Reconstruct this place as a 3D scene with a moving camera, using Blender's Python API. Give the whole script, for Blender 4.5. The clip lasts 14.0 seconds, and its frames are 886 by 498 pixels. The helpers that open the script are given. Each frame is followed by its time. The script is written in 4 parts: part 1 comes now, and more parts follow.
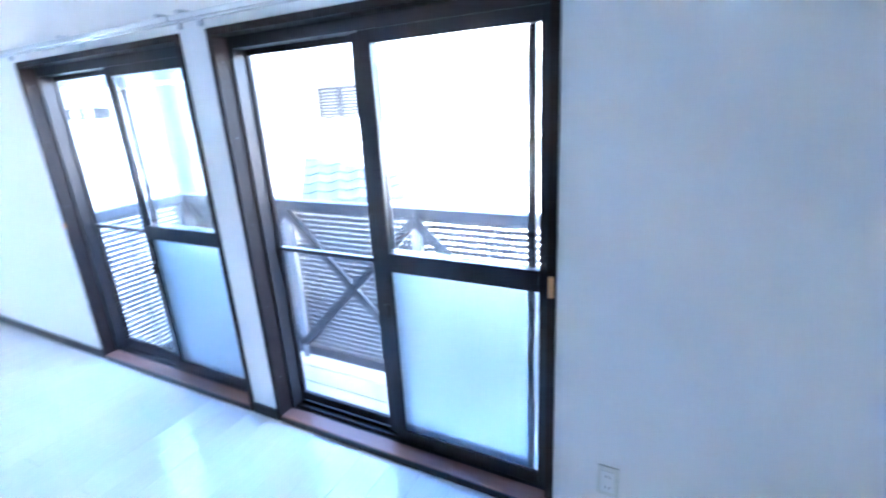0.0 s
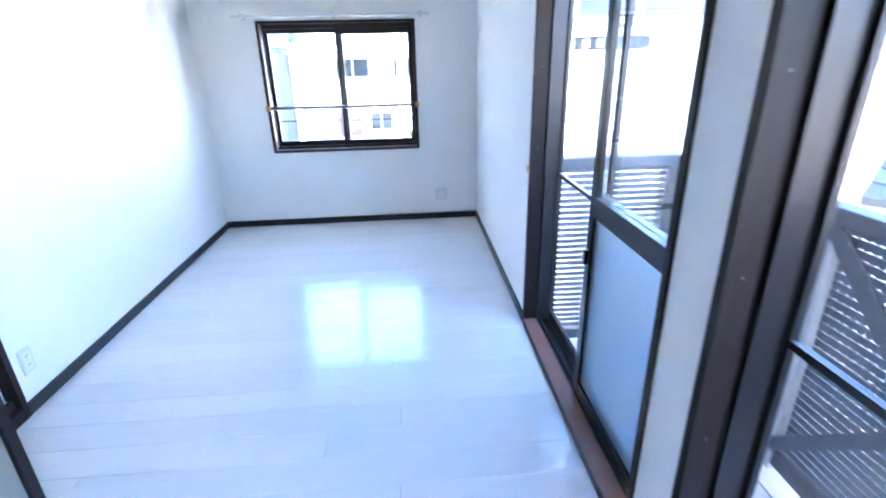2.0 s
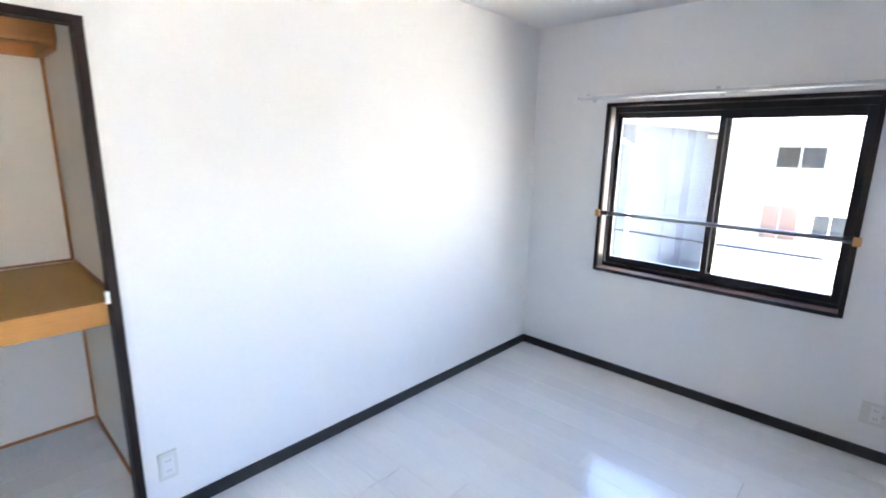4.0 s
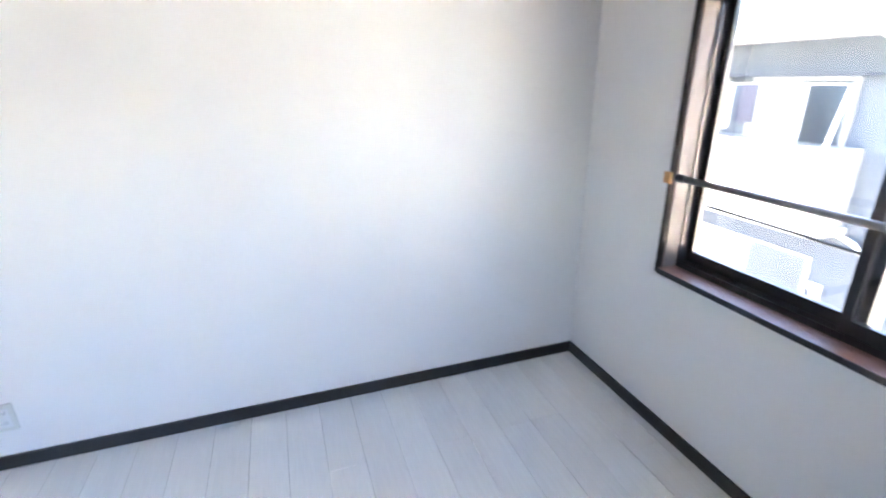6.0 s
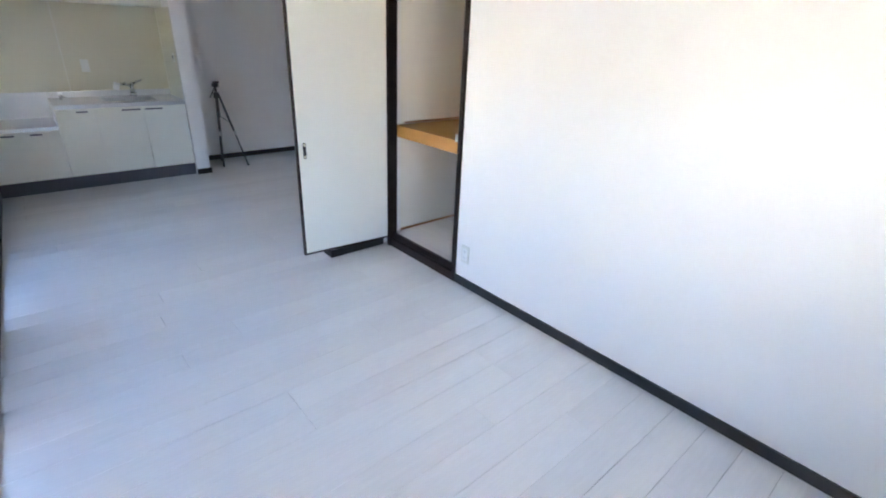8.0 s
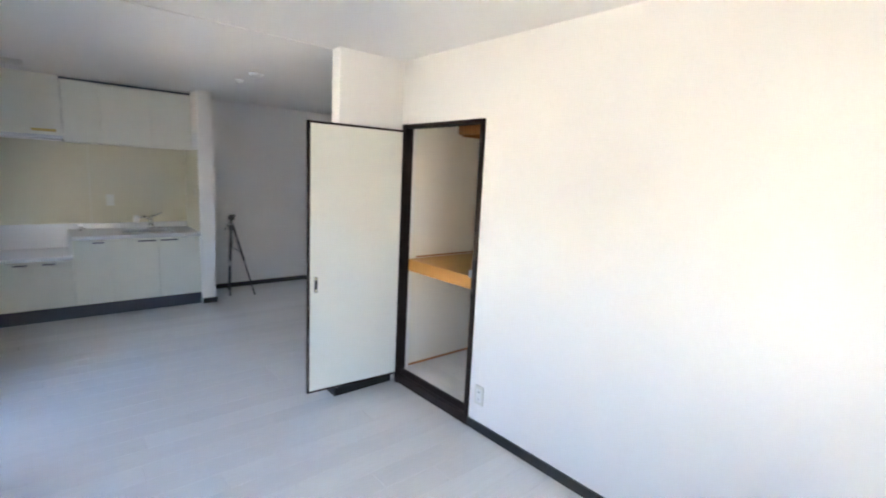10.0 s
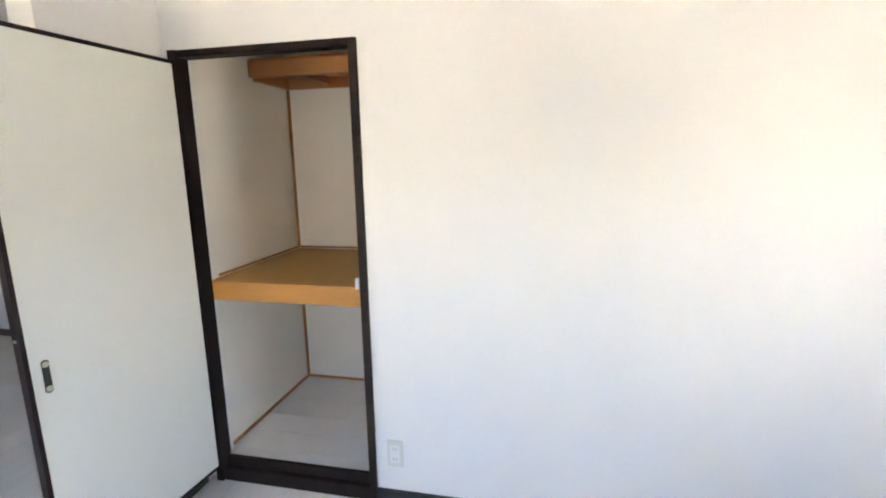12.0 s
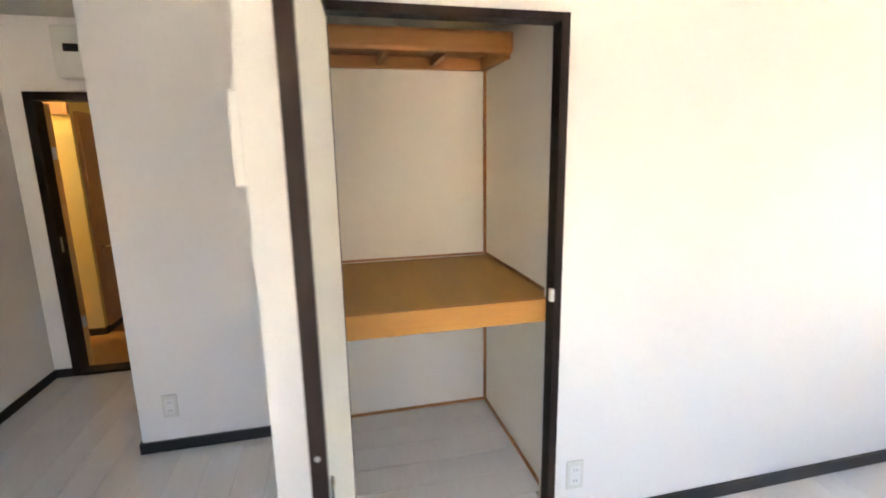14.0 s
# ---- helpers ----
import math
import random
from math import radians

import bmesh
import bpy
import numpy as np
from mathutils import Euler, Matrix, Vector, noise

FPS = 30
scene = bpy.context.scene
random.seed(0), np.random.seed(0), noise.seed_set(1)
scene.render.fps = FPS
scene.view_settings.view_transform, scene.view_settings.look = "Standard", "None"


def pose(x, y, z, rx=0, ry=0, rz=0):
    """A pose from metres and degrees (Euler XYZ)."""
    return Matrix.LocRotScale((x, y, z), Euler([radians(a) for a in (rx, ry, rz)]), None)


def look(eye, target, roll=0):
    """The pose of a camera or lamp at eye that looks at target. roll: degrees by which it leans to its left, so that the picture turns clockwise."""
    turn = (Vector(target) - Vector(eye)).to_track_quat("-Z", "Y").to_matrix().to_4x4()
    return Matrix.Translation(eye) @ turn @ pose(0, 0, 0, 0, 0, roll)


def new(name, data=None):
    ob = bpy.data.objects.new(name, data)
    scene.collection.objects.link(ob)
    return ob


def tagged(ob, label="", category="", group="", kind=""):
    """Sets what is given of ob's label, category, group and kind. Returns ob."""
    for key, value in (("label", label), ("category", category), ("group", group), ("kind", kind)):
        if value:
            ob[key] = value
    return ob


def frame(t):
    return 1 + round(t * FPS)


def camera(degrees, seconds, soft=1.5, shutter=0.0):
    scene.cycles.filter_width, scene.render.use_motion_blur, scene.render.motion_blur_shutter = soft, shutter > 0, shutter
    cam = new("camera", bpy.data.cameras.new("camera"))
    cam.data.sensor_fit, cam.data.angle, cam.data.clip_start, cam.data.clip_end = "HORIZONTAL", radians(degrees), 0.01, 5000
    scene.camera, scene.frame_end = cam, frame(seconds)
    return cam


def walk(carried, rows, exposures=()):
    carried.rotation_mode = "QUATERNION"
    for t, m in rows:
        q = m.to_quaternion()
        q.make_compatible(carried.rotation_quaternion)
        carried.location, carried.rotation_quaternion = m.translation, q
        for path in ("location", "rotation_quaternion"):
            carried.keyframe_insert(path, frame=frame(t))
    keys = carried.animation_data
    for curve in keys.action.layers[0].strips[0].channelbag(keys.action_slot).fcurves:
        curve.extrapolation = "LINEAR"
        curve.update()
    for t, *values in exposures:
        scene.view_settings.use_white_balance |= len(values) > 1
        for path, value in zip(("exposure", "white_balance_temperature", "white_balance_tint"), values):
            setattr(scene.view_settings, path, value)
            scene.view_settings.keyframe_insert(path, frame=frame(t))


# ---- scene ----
cam = camera(86.3, 14.0, soft=1.9, shutter=0.3)
PATH = [
    (0, (0.946, -5.391, 1.51), (2.635, -4.507, 0.906), -3.3),
    (0.5, (1.204, -5.304, 1.481), (2.473, -3.942, 0.752), -1.4),
    (1, (1.45, -5.079, 1.442), (2.452, -3.505, 0.722), 0.1),
    (1.5, (1.635, -4.82, 1.404), (2.204, -3.065, 0.633), -1.4),
    (2, (1.742, -4.474, 1.423), (1.875, -2.617, 0.693), -1.4),
    (2.5, (1.825, -4.072, 1.434), (1.69, -2.2, 0.743), -1.8),
    (3, (1.954, -3.749, 1.492), (1.153, -2.036, 0.84), -0.4),
    (3.5, (1.946, -3.415, 1.49), (0.645, -1.991, 0.959), 0.9),
    (3.7, (1.935, -3.26, 1.507), (0.614, -1.824, 1.066), 1.1),
    (5.8, (1.963, -1.57, 1.449), (0.287, -0.715, 0.772), -1.6),
    (6, (1.969, -1.43, 1.45), (0.19, -0.819, 0.772), -0.4),
    (6.5, (1.91, -1.075, 1.491), (0.016, -0.991, 0.854), 3.5),
    (6.8, (1.891, -0.899, 1.502), (0.063, -1.33, 0.814), 1.8),
    (7, (1.877, -0.796, 1.492), (0.141, -1.518, 0.81), 1.2),
    (7.3, (1.911, -0.645, 1.506), (0.311, -1.601, 0.781), 1.2),
    (7.5, (1.94, -0.581, 1.51), (0.521, -1.758, 0.736), -0.4),
    (7.7, (1.963, -0.541, 1.513), (0.717, -1.85, 0.657), 1.1),
    (9.8, (2.012, -0.585, 1.553), (0.804, -2.148, 1.237), 2.2),
    (10, (1.98, -0.665, 1.549), (0.687, -2.159, 1.24), 2.8),
    (10.5, (1.872, -0.928, 1.503), (0.359, -2.184, 1.135), 1.1),
    (11, (1.758, -1.253, 1.466), (0.117, -2.35, 1.145), 0.9),
    (11.5, (1.736, -1.622, 1.45), (-0.094, -2.324, 1.052), 0.1),
    (12, (1.71, -1.951, 1.443), (-0.209, -2.371, 1.071), -1.0),
    (12.5, (1.673, -2.315, 1.444), (-0.273, -2.505, 1.022), 0.5),
    (13, (1.68, -2.715, 1.457), (-0.253, -2.697, 0.942), -2.0),
    (13.5, (1.593, -3.065, 1.455), (-0.337, -2.817, 0.993), -0.7),
    (14, (1.465, -3.392, 1.457), (-0.444, -2.947, 1.06), -1.0),
]
walk(cam, [(t, look(eye, target, roll)) for t, eye, target, roll in PATH],
     exposures=[(0, 6.53, 4930, 9), (1.0, 5.93, 4900, 9), (2.0, 5.95, 5200, 11), (3.0, 5.68, 5650, 12), (3.7, 5.58, 6100, 13), (5.8, 5.38, 6350, 14), (7.7, 5.5, 6500, 14), (9.8, 5.5, 6950, 13), (12, 5.4, 7200, 14), (13, 5.51, 7450, 15), (14, 5.67, 8100, 16)])

# ------------------------------------------------------------------ light
world = bpy.data.worlds.new("world")
scene.world = world
world.use_nodes = True
wn = world.node_tree
sky = wn.nodes.new("ShaderNodeTexSky")
sky.sky_type, sky.sun_disc = 'NISHITA', False
sky.sun_elevation, sky.sun_rotation = radians(50), radians(248)
wn.nodes["Background"].inputs["Strength"].default_value = 0.085
wn.links.new(sky.outputs[0], wn.nodes["Background"].inputs[0])
sun_data = bpy.data.lights.new("sun", 'SUN')
sun_data.energy, sun_data.angle, sun_data.color = 5.0, radians(0.5), (1.0, 0.875, 0.69)
sun = new("sun", sun_data)
sun.matrix_world = look((-9.27, -3.745, 11.9), (0, 0, 0))


# ------------------------------------------------------------------ materials
def mat(name, color, rough=0.5, metal=0.0, var=0.06, scale=3.0, grain=0.0, grain_scale=60.0, stretch=(1, 1, 1),
        bump=0.0, bump_scale=200.0, coat=0.0, transmission=0.0, random_tint=0.0, rough_var=0.0, ior=1.5):
    m = bpy.data.materials.new(name)
    m.use_nodes = True
    nt = m.node_tree
    N, L = nt.nodes, nt.links
    b = N["Principled BSDF"]
    b.inputs["Roughness"].default_value = rough
    b.inputs["Metallic"].default_value = metal
    b.inputs["Coat Weight"].default_value = coat
    b.inputs["Transmission Weight"].default_value = transmission
    b.inputs["IOR"].default_value = ior
    co = N.new("ShaderNodeTexCoord")
    mp = N.new("ShaderNodeMapping")
    mp.inputs["Scale"].default_value = stretch
    L.new(co.outputs["Object"], mp.inputs["Vector"])
    source = mp.outputs["Vector"]
    if random_tint:
        inf = N.new("ShaderNodeObjectInfo")
        sh = N.new("ShaderNodeVectorMath")
        sh.operation = 'MULTIPLY_ADD'
        com = N.new("ShaderNodeCombineXYZ")
        for i in range(3):
            L.new(inf.outputs["Random"], com.inputs[i])
        sh.inputs[1].default_value = (37, 53, 71)
        L.new(com.outputs[0], sh.inputs[0])
        L.new(mp.outputs["Vector"], sh.inputs[2])
        source = sh.outputs[0]
    n1 = N.new("ShaderNodeTexNoise")
    n1.inputs["Scale"].default_value, n1.inputs["Detail"].default_value = scale, 4
    L.new(source, n1.inputs["Vector"])
    n2 = N.new("ShaderNodeTexNoise")
    n2.inputs["Scale"].default_value, n2.inputs["Detail"].default_value = grain_scale, 5
    L.new(source, n2.inputs["Vector"])

    def math_node(op, a, c):
        k = N.new("ShaderNodeMath")
        k.operation = op
        for i, v in enumerate((a, c)):
            if isinstance(v, (int, float)):
                k.inputs[i].default_value = v
            else:
                L.new(v, k.inputs[i])
        return k.outputs[0]

    f = math_node('ADD', math_node('MULTIPLY', math_node('SUBTRACT', n1.outputs[0], 0.5), 2 * var),
                  math_node('MULTIPLY', math_node('SUBTRACT', n2.outputs[0], 0.5), 2 * grain))
    if random_tint:
        f = math_node('ADD', f, math_node('MULTIPLY', math_node('SUBTRACT', inf.outputs["Random"], 0.5), 2 * random_tint))
    f = math_node('ADD', f, 1.0)
    mul = N.new("ShaderNodeVectorMath")
    mul.operation = 'SCALE'
    mul.inputs[0].default_value = color
    L.new(f, mul.inputs["Scale"])
    L.new(mul.outputs[0], b.inputs["Base Color"])
    if rough_var:
        L.new(math_node('ADD', rough, math_node('MULTIPLY', math_node('SUBTRACT', n1.outputs[0], 0.5), 2 * rough_var)), b.inputs["Roughness"])
    if bump:
        n3 = N.new("ShaderNodeTexNoise")
        n3.inputs["Scale"].default_value, n3.inputs["Detail"].default_value = bump_scale, 3
        L.new(source, n3.inputs["Vector"])
        bp = N.new("ShaderNodeBump")
        bp.inputs["Strength"].default_value, bp.inputs["Distance"].default_value = bump, 0.002
        L.new(n3.outputs[0], bp.inputs["Height"])
        L.new(bp.outputs[0], b.inputs["Normal"])
    return m


M_WALL = mat("wallpaper", (0.87, 0.855, 0.83), 0.75, var=0.012, scale=1.5, grain=0.02, grain_scale=180, bump=0.35, bump_scale=260)
M_CEIL = mat("ceiling_paper", (0.84, 0.83, 0.81), 0.85, var=0.012, scale=1.2, grain=0.02, grain_scale=150, bump=0.4, bump_scale=180)
M_FLOOR = mat("white_wood_floor", (0.80, 0.785, 0.765), 0.19, var=0.03, scale=2.0, grain=0.06, grain_scale=16, stretch=(0.5, 6, 1), bump=0.03,
              bump_scale=30, coat=0.25, random_tint=0.03, rough_var=0.04)
M_GAP = mat("floor_joint", (0.56, 0.54, 0.52), 0.8)
M_TRIM = mat("dark_stained_wood", (0.025, 0.0145, 0.0125), 0.50, ior=1.28, var=0.15, scale=4, grain=0.35, grain_scale=20, stretch=(6, 6, 0.6), bump=0.08, bump_scale=60)
M_BASE = mat("dark_baseboard", (0.017, 0.0145, 0.0145), 0.42, var=0.12, scale=5, grain=0.2, grain_scale=40)
M_SILL = mat("worn_sill_wood", (0.24, 0.12, 0.085), 0.34, var=0.18, scale=6, grain=0.25, grain_scale=25, stretch=(6, 0.6, 6), bump=0.06, bump_scale=60)
M_ALU = mat("bronze_aluminium", (0.042, 0.037, 0.039), 0.30, metal=0.6, ior=1.35, var=0.1, scale=8, grain=0.08, grain_scale=90)
M_ALU_LIGHT = mat("plain_aluminium", (0.60, 0.61, 0.62), 0.32, metal=0.9, var=0.06, scale=9)
M_LINER = mat("pale_brown_liner", (0.17, 0.125, 0.10), 0.5, var=0.06, scale=6, grain=0.08, grain_scale=25, stretch=(6, 6, 0.6))
M_GLASS = mat("window_glass", (0.97, 0.985, 0.985), 0.0, var=0.0, transmission=1.0, ior=1.45)
M_FROST = mat("frosted_glass", (0.65, 0.755, 0.85), 0.46, var=0.01, transmission=1.0, ior=1.35, bump=0.15, bump_scale=400)
M_CREAM = mat("cream_laminate", (0.81, 0.80, 0.70), 0.42, var=0.012, scale=2, grain=0.012, grain_scale=90)
M_DOORSKIN = mat("door_laminate", (0.83, 0.825, 0.735), 0.45, var=0.015, scale=2, grain=0.02, grain_scale=120, bump=0.08, bump_scale=300)
M_SHELF = mat("plywood_shelf", (0.53, 0.275, 0.07), 0.5, var=0.10, scale=3, grain=0.10, grain_scale=14, stretch=(1, 7, 1), bump=0.04, bump_scale=40)
M_PINE = mat("orange_pine", (0.57, 0.265, 0.065), 0.42, var=0.07, scale=4, grain=0.10, grain_scale=16, stretch=(7, 0.8, 7), bump=0.05, bump_scale=40)
# Darker tone of the orange pine, for beam, bearers and battens.
M_PINE_DARK = mat("darker_orange_pine", (0.42, 0.175, 0.048), 0.45, var=0.10, scale=4, grain=0.14, grain_scale=16, stretch=(7, 0.8, 7), bump=0.05, bump_scale=40)
M_CLOSET = mat("closet_paper", (0.88, 0.84, 0.75), 0.8, var=0.03, scale=1.2, grain=0.02, grain_scale=140, bump=0.25, bump_scale=220)
M_PLASTIC = mat("ivory_plastic", (0.74, 0.74, 0.68), 0.38, var=0.02, scale=10)
M_WHITE_PLASTIC = mat("white_plastic", (0.82, 0.82, 0.80), 0.35, var=0.02, scale=10)
M_SLOT = mat("dark_slot", (0.02, 0.02, 0.02), 0.6)
M_BAR = mat("dull_steel", (0.27, 0.27, 0.28), 0.45, metal=0.8, var=0.06, scale=9, grain=0.04, grain_scale=60)
M_STEEL = mat("stainless_steel", (0.56, 0.56, 0.56), 0.30, metal=1.0, var=0.03, scale=6, grain=0.02, grain_scale=40, rough_var=0.03)
M_CHROME = mat("chrome", (0.75, 0.75, 0.75), 0.12, metal=1.0, var=0.02)
M_BRASS = mat("pale_brass", (0.62, 0.58, 0.42), 0.32, metal=0.7, var=0.05)
M_TOE = mat("grey_toe_kick", (0.085, 0.08, 0.095), 0.5, var=0.08)
M_TILE = mat("cream_kitchen_panel", (0.64, 0.60, 0.45), 0.30, var=0.03, scale=2)
M_BLACK = mat("black_tripod", (0.02, 0.02, 0.022), 0.4, var=0.1)
M_ORANGE = mat("amber_bracket", (0.62, 0.30, 0.10), 0.35, var=0.08)
M_DECK = mat("balcony_boards", (0.60, 0.59, 0.57), 0.6, var=0.08, scale=3, grain=0.08, grain_scale=20, stretch=(6, 0.6, 1), bump=0.05, random_tint=0.04)
M_RAIL = mat("balcony_rail", (0.065, 0.065, 0.075), 0.5, var=0.08, scale=4)
M_RAILPOST = mat("balcony_post", (0.38, 0.38, 0.40), 0.4, metal=0.3, var=0.06, scale=4)
M_RAILPANEL = mat("balcony_louvre", (0.11, 0.115, 0.13), 0.5, var=0.06, scale=4)
M_EXT = mat("outer_render", (0.66, 0.64, 0.60), 0.85, var=0.05, scale=1.5, grain=0.04, bump=0.2, bump_scale=120)
M_EXT_WHITE = mat("white_siding", (0.64, 0.63, 0.61), 0.75, var=0.04, scale=0.8, grain=0.03)
# White house wall; its shade is put into this grey-blue colour.
M_EXT_SHADED = mat("shade_toned_siding", (0.07, 0.085, 0.105), 0.75, var=0.05, scale=0.8, grain=0.03)
# Dark blue that carries the shade of neighbouring houses in its colour.
M_EXT_DEEP_SHADE = mat("deep_shade_blue", (0.045, 0.056, 0.078), 0.75, var=0.06, scale=0.8, grain=0.03)
# White raised so sunlit house walls bounce more light indoors.
M_EXT_BRIGHT = mat("bright_white_paint", (0.87, 0.86, 0.83), 0.7, var=0.03, scale=0.8, grain=0.02)
M_EXT_TAN = mat("tan_soffit", (0.50, 0.40, 0.30), 0.7, var=0.06, scale=1.5)
M_ROOF = mat("grey_roof_tile", (0.10, 0.107, 0.115), 0.6, var=0.12, scale=3, grain=0.12, random_tint=0.12)
M_EXTGLASS = mat("house_window_glass", (0.007, 0.011, 0.016), 0.10, var=0.2, scale=1.0, ior=1.35)
M_CURTAINED = mat("curtained_window_glass", (0.035, 0.05, 0.065), 0.28, var=0.2, scale=1.0)
M_EXTFRAME = mat("house_window_frame", (0.30, 0.30, 0.30), 0.4, metal=0.4)
M_EXTBROWN = mat("brown_shutter", (0.16, 0.10, 0.075), 0.6, var=0.1)
M_CONCRETE = mat("concrete", (0.36, 0.35, 0.34), 0.85, var=0.1, scale=1.2, grain=0.08, bump=0.15)
M_GROUND = mat("pale_concrete_ground", (0.16, 0.157, 0.15), 0.9, var=0.15, scale=0.3, grain=0.15, grain_scale=20)
M_LEAF = mat("leaves", (0.030, 0.062, 0.008), 0.75, var=0.3, scale=5, random_tint=0.1)
M_BARK = mat("bark", (0.10, 0.07, 0.05), 0.9, var=0.2, scale=8)
M_SHUTTER = mat("grey_louvre_shutter", (0.11, 0.105, 0.11), 0.5, var=0.05, grain=0.12, grain_scale=30, stretch=(0.1, 0.1, 3))
M_CURTAIN = mat("curtained_window", (0.62, 0.64, 0.64), 0.4, var=0.08, scale=4, stretch=(6, 6, 0.5))
M_EXT_PALE = mat("pale_roof_sheet", (0.30, 0.305, 0.31), 0.6, var=0.05, grain=0.06, grain_scale=8, stretch=(0.2, 6, 6))
M_POLE = mat("painted_post", (0.05, 0.072, 0.082), 0.5, var=0.05)
M_CLOTH = mat("white_laundry", (0.78, 0.78, 0.78), 0.9, var=0.04, scale=8)
M_CLOTH_DARK = mat("dark_laundry", (0.05, 0.05, 0.07), 0.9, var=0.1, scale=8)
M_HALLWOOD = mat("corridor_floor_wood", (0.48, 0.25, 0.085), 0.3, var=0.06, scale=3, grain=0.10, grain_scale=14, stretch=(0.6, 6, 1))
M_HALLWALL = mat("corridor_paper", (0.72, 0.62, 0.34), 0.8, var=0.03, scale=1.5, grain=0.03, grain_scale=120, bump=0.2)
M_DOORWOOD = mat("brown_door_wood", (0.46, 0.29, 0.21), 0.42, var=0.08, scale=3, grain=0.15, grain_scale=14, stretch=(7, 7, 0.6))
M_ORANGEWOOD = mat("orange_door_edge", (0.55, 0.28, 0.07), 0.42, var=0.08, scale=3, grain=0.12, grain_scale=14, stretch=(7, 7, 0.6))
M_TAPE = mat("yellow_label", (0.62, 0.46, 0.14), 0.6)
M_BULB = mat("unseen_lamp_glow", (1, 0.8, 0.5), 0.5)
M_SCREEN = bpy.data.materials.new("fly_screen_mesh")
M_SCREEN.use_nodes = True
_n = M_SCREEN.node_tree
_mix, _tr = _n.nodes.new("ShaderNodeMixShader"), _n.nodes.new("ShaderNodeBsdfTransparent")
_n.nodes["Principled BSDF"].inputs["Base Color"].default_value = (0.10, 0.11, 0.13, 1)
_n.nodes["Principled BSDF"].inputs["Roughness"].default_value = 0.7
_mix.inputs[0].default_value = 0.22
_n.links.new(_tr.outputs[0], _mix.inputs[1])
_n.links.new(_n.nodes["Principled BSDF"].outputs[0], _mix.inputs[2])
_n.links.new(_mix.outputs[0], _n.nodes["Material Output"].inputs[0])
_b = M_BULB.node_tree.nodes["Principled BSDF"]
_b.inputs["Emission Color"].default_value, _b.inputs["Emission Strength"].default_value = (1.0, 0.80, 0.46, 1), 1.9


# ------------------------------------------------------------------ mesh helpers
SLANT = Matrix(((1, 0.0135, 0, 0), (0, 1, 0, 0), (0, 0, 1, 0), (0, 0, 0, 1)))   # shear that fits the glazed wall to the camera's view


def block(bm, x0, x1, y0, y1, z0, z1, bevel=0.0):
    xs, ys, zs = sorted((x0, x1)), sorted((y0, y1)), sorted((z0, z1))
    v = [bm.verts.new((x, y, z)) for z in zs for y in ys for x in xs]
    fs = [bm.faces.new([v[i] for i in q]) for q in
          ((0, 2, 3, 1), (4, 5, 7, 6), (0, 1, 5, 4), (2, 6, 7, 3), (0, 4, 6, 2), (1, 3, 7, 5))]
    if bevel:
        es = list({e for f in fs for e in f.edges})
        bmesh.ops.bevel(bm, geom=es, offset=bevel, segments=2, affect='EDGES', profile=0.6)
    return bm


def rod(bm, a, b, r, r2=None, n=14):
    a, b = Vector(a), Vector(b)
    d = b - a
    m = Matrix.Translation((a + b) / 2) @ d.to_track_quat('Z', 'Y').to_matrix().to_4x4()
    bmesh.ops.create_cone(bm, cap_ends=True, segments=n, radius1=r, radius2=r if r2 is None else r2, depth=d.length, matrix=m)
    return bm


def boxes(*rows, bevel=0.0):
    bm = bmesh.new()
    for row in rows:
        block(bm, *row, bevel=bevel)
    return bm


def rods(*rows):
    bm = bmesh.new()
    for row in rows:
        rod(bm, *row)
    return bm


def mesh_of(name, bm, material, smooth=False, m=None):
    if m is not None:
        bm.transform(m)
    bmesh.ops.recalc_face_normals(bm, faces=bm.faces[:])
    me = bpy.data.meshes.new(name)
    bm.to_mesh(me)
    bm.free()
    me.materials.append(material)
    if smooth:
        for p in me.polygons:
            p.use_smooth = True
    return me


def part(name, bm, material, parent, label="", smooth=False, m=None):
    ob = new(name, mesh_of(name, bm, material, smooth, m))
    ob.parent = parent
    if label:
        ob["label"] = label
    return ob


def thing(name, label, category, group="", at=None, kind=""):
    ob = new(name)
    if at is not None:
        ob.matrix_world = at
    return tagged(ob, label, category, group, kind)


def solid(name, bm, material, label, category, group="", kind="", smooth=False, m=None):
    return tagged(new(name, mesh_of(name, bm, material, smooth, m)), label, category, group, kind)


def setting(name, bm, material, label="", smooth=False, m=None):
    ob = new(name, mesh_of(name, bm, material, smooth, m))
    return tagged(ob, label, "", "", "structure")


# ------------------------------------------------------------------ plan
W = 2.406            # inner face of the glazed wall at the far end (it slants by SLANT)
H = 2.305           # ceiling
BACK = -6.88        # kitchen end wall
STUB0, STUB1, STUBX = -3.452, -3.548, 0.49
CLO_R, CLO_L = -2.632, -3.41           # outer sides of the cupboard casing
HEAD = 1.825
PAIRS = ((-2.08, -3.488), (-3.657, -5.06))   # outer sides of the two glazed door casings
WX0, WX1, WZ0, WZ1 = 0.533, 1.866, 0.692, 1.788  # far window casing

KY0, KY1 = -6.17, -6.80                         # kitchen window opening

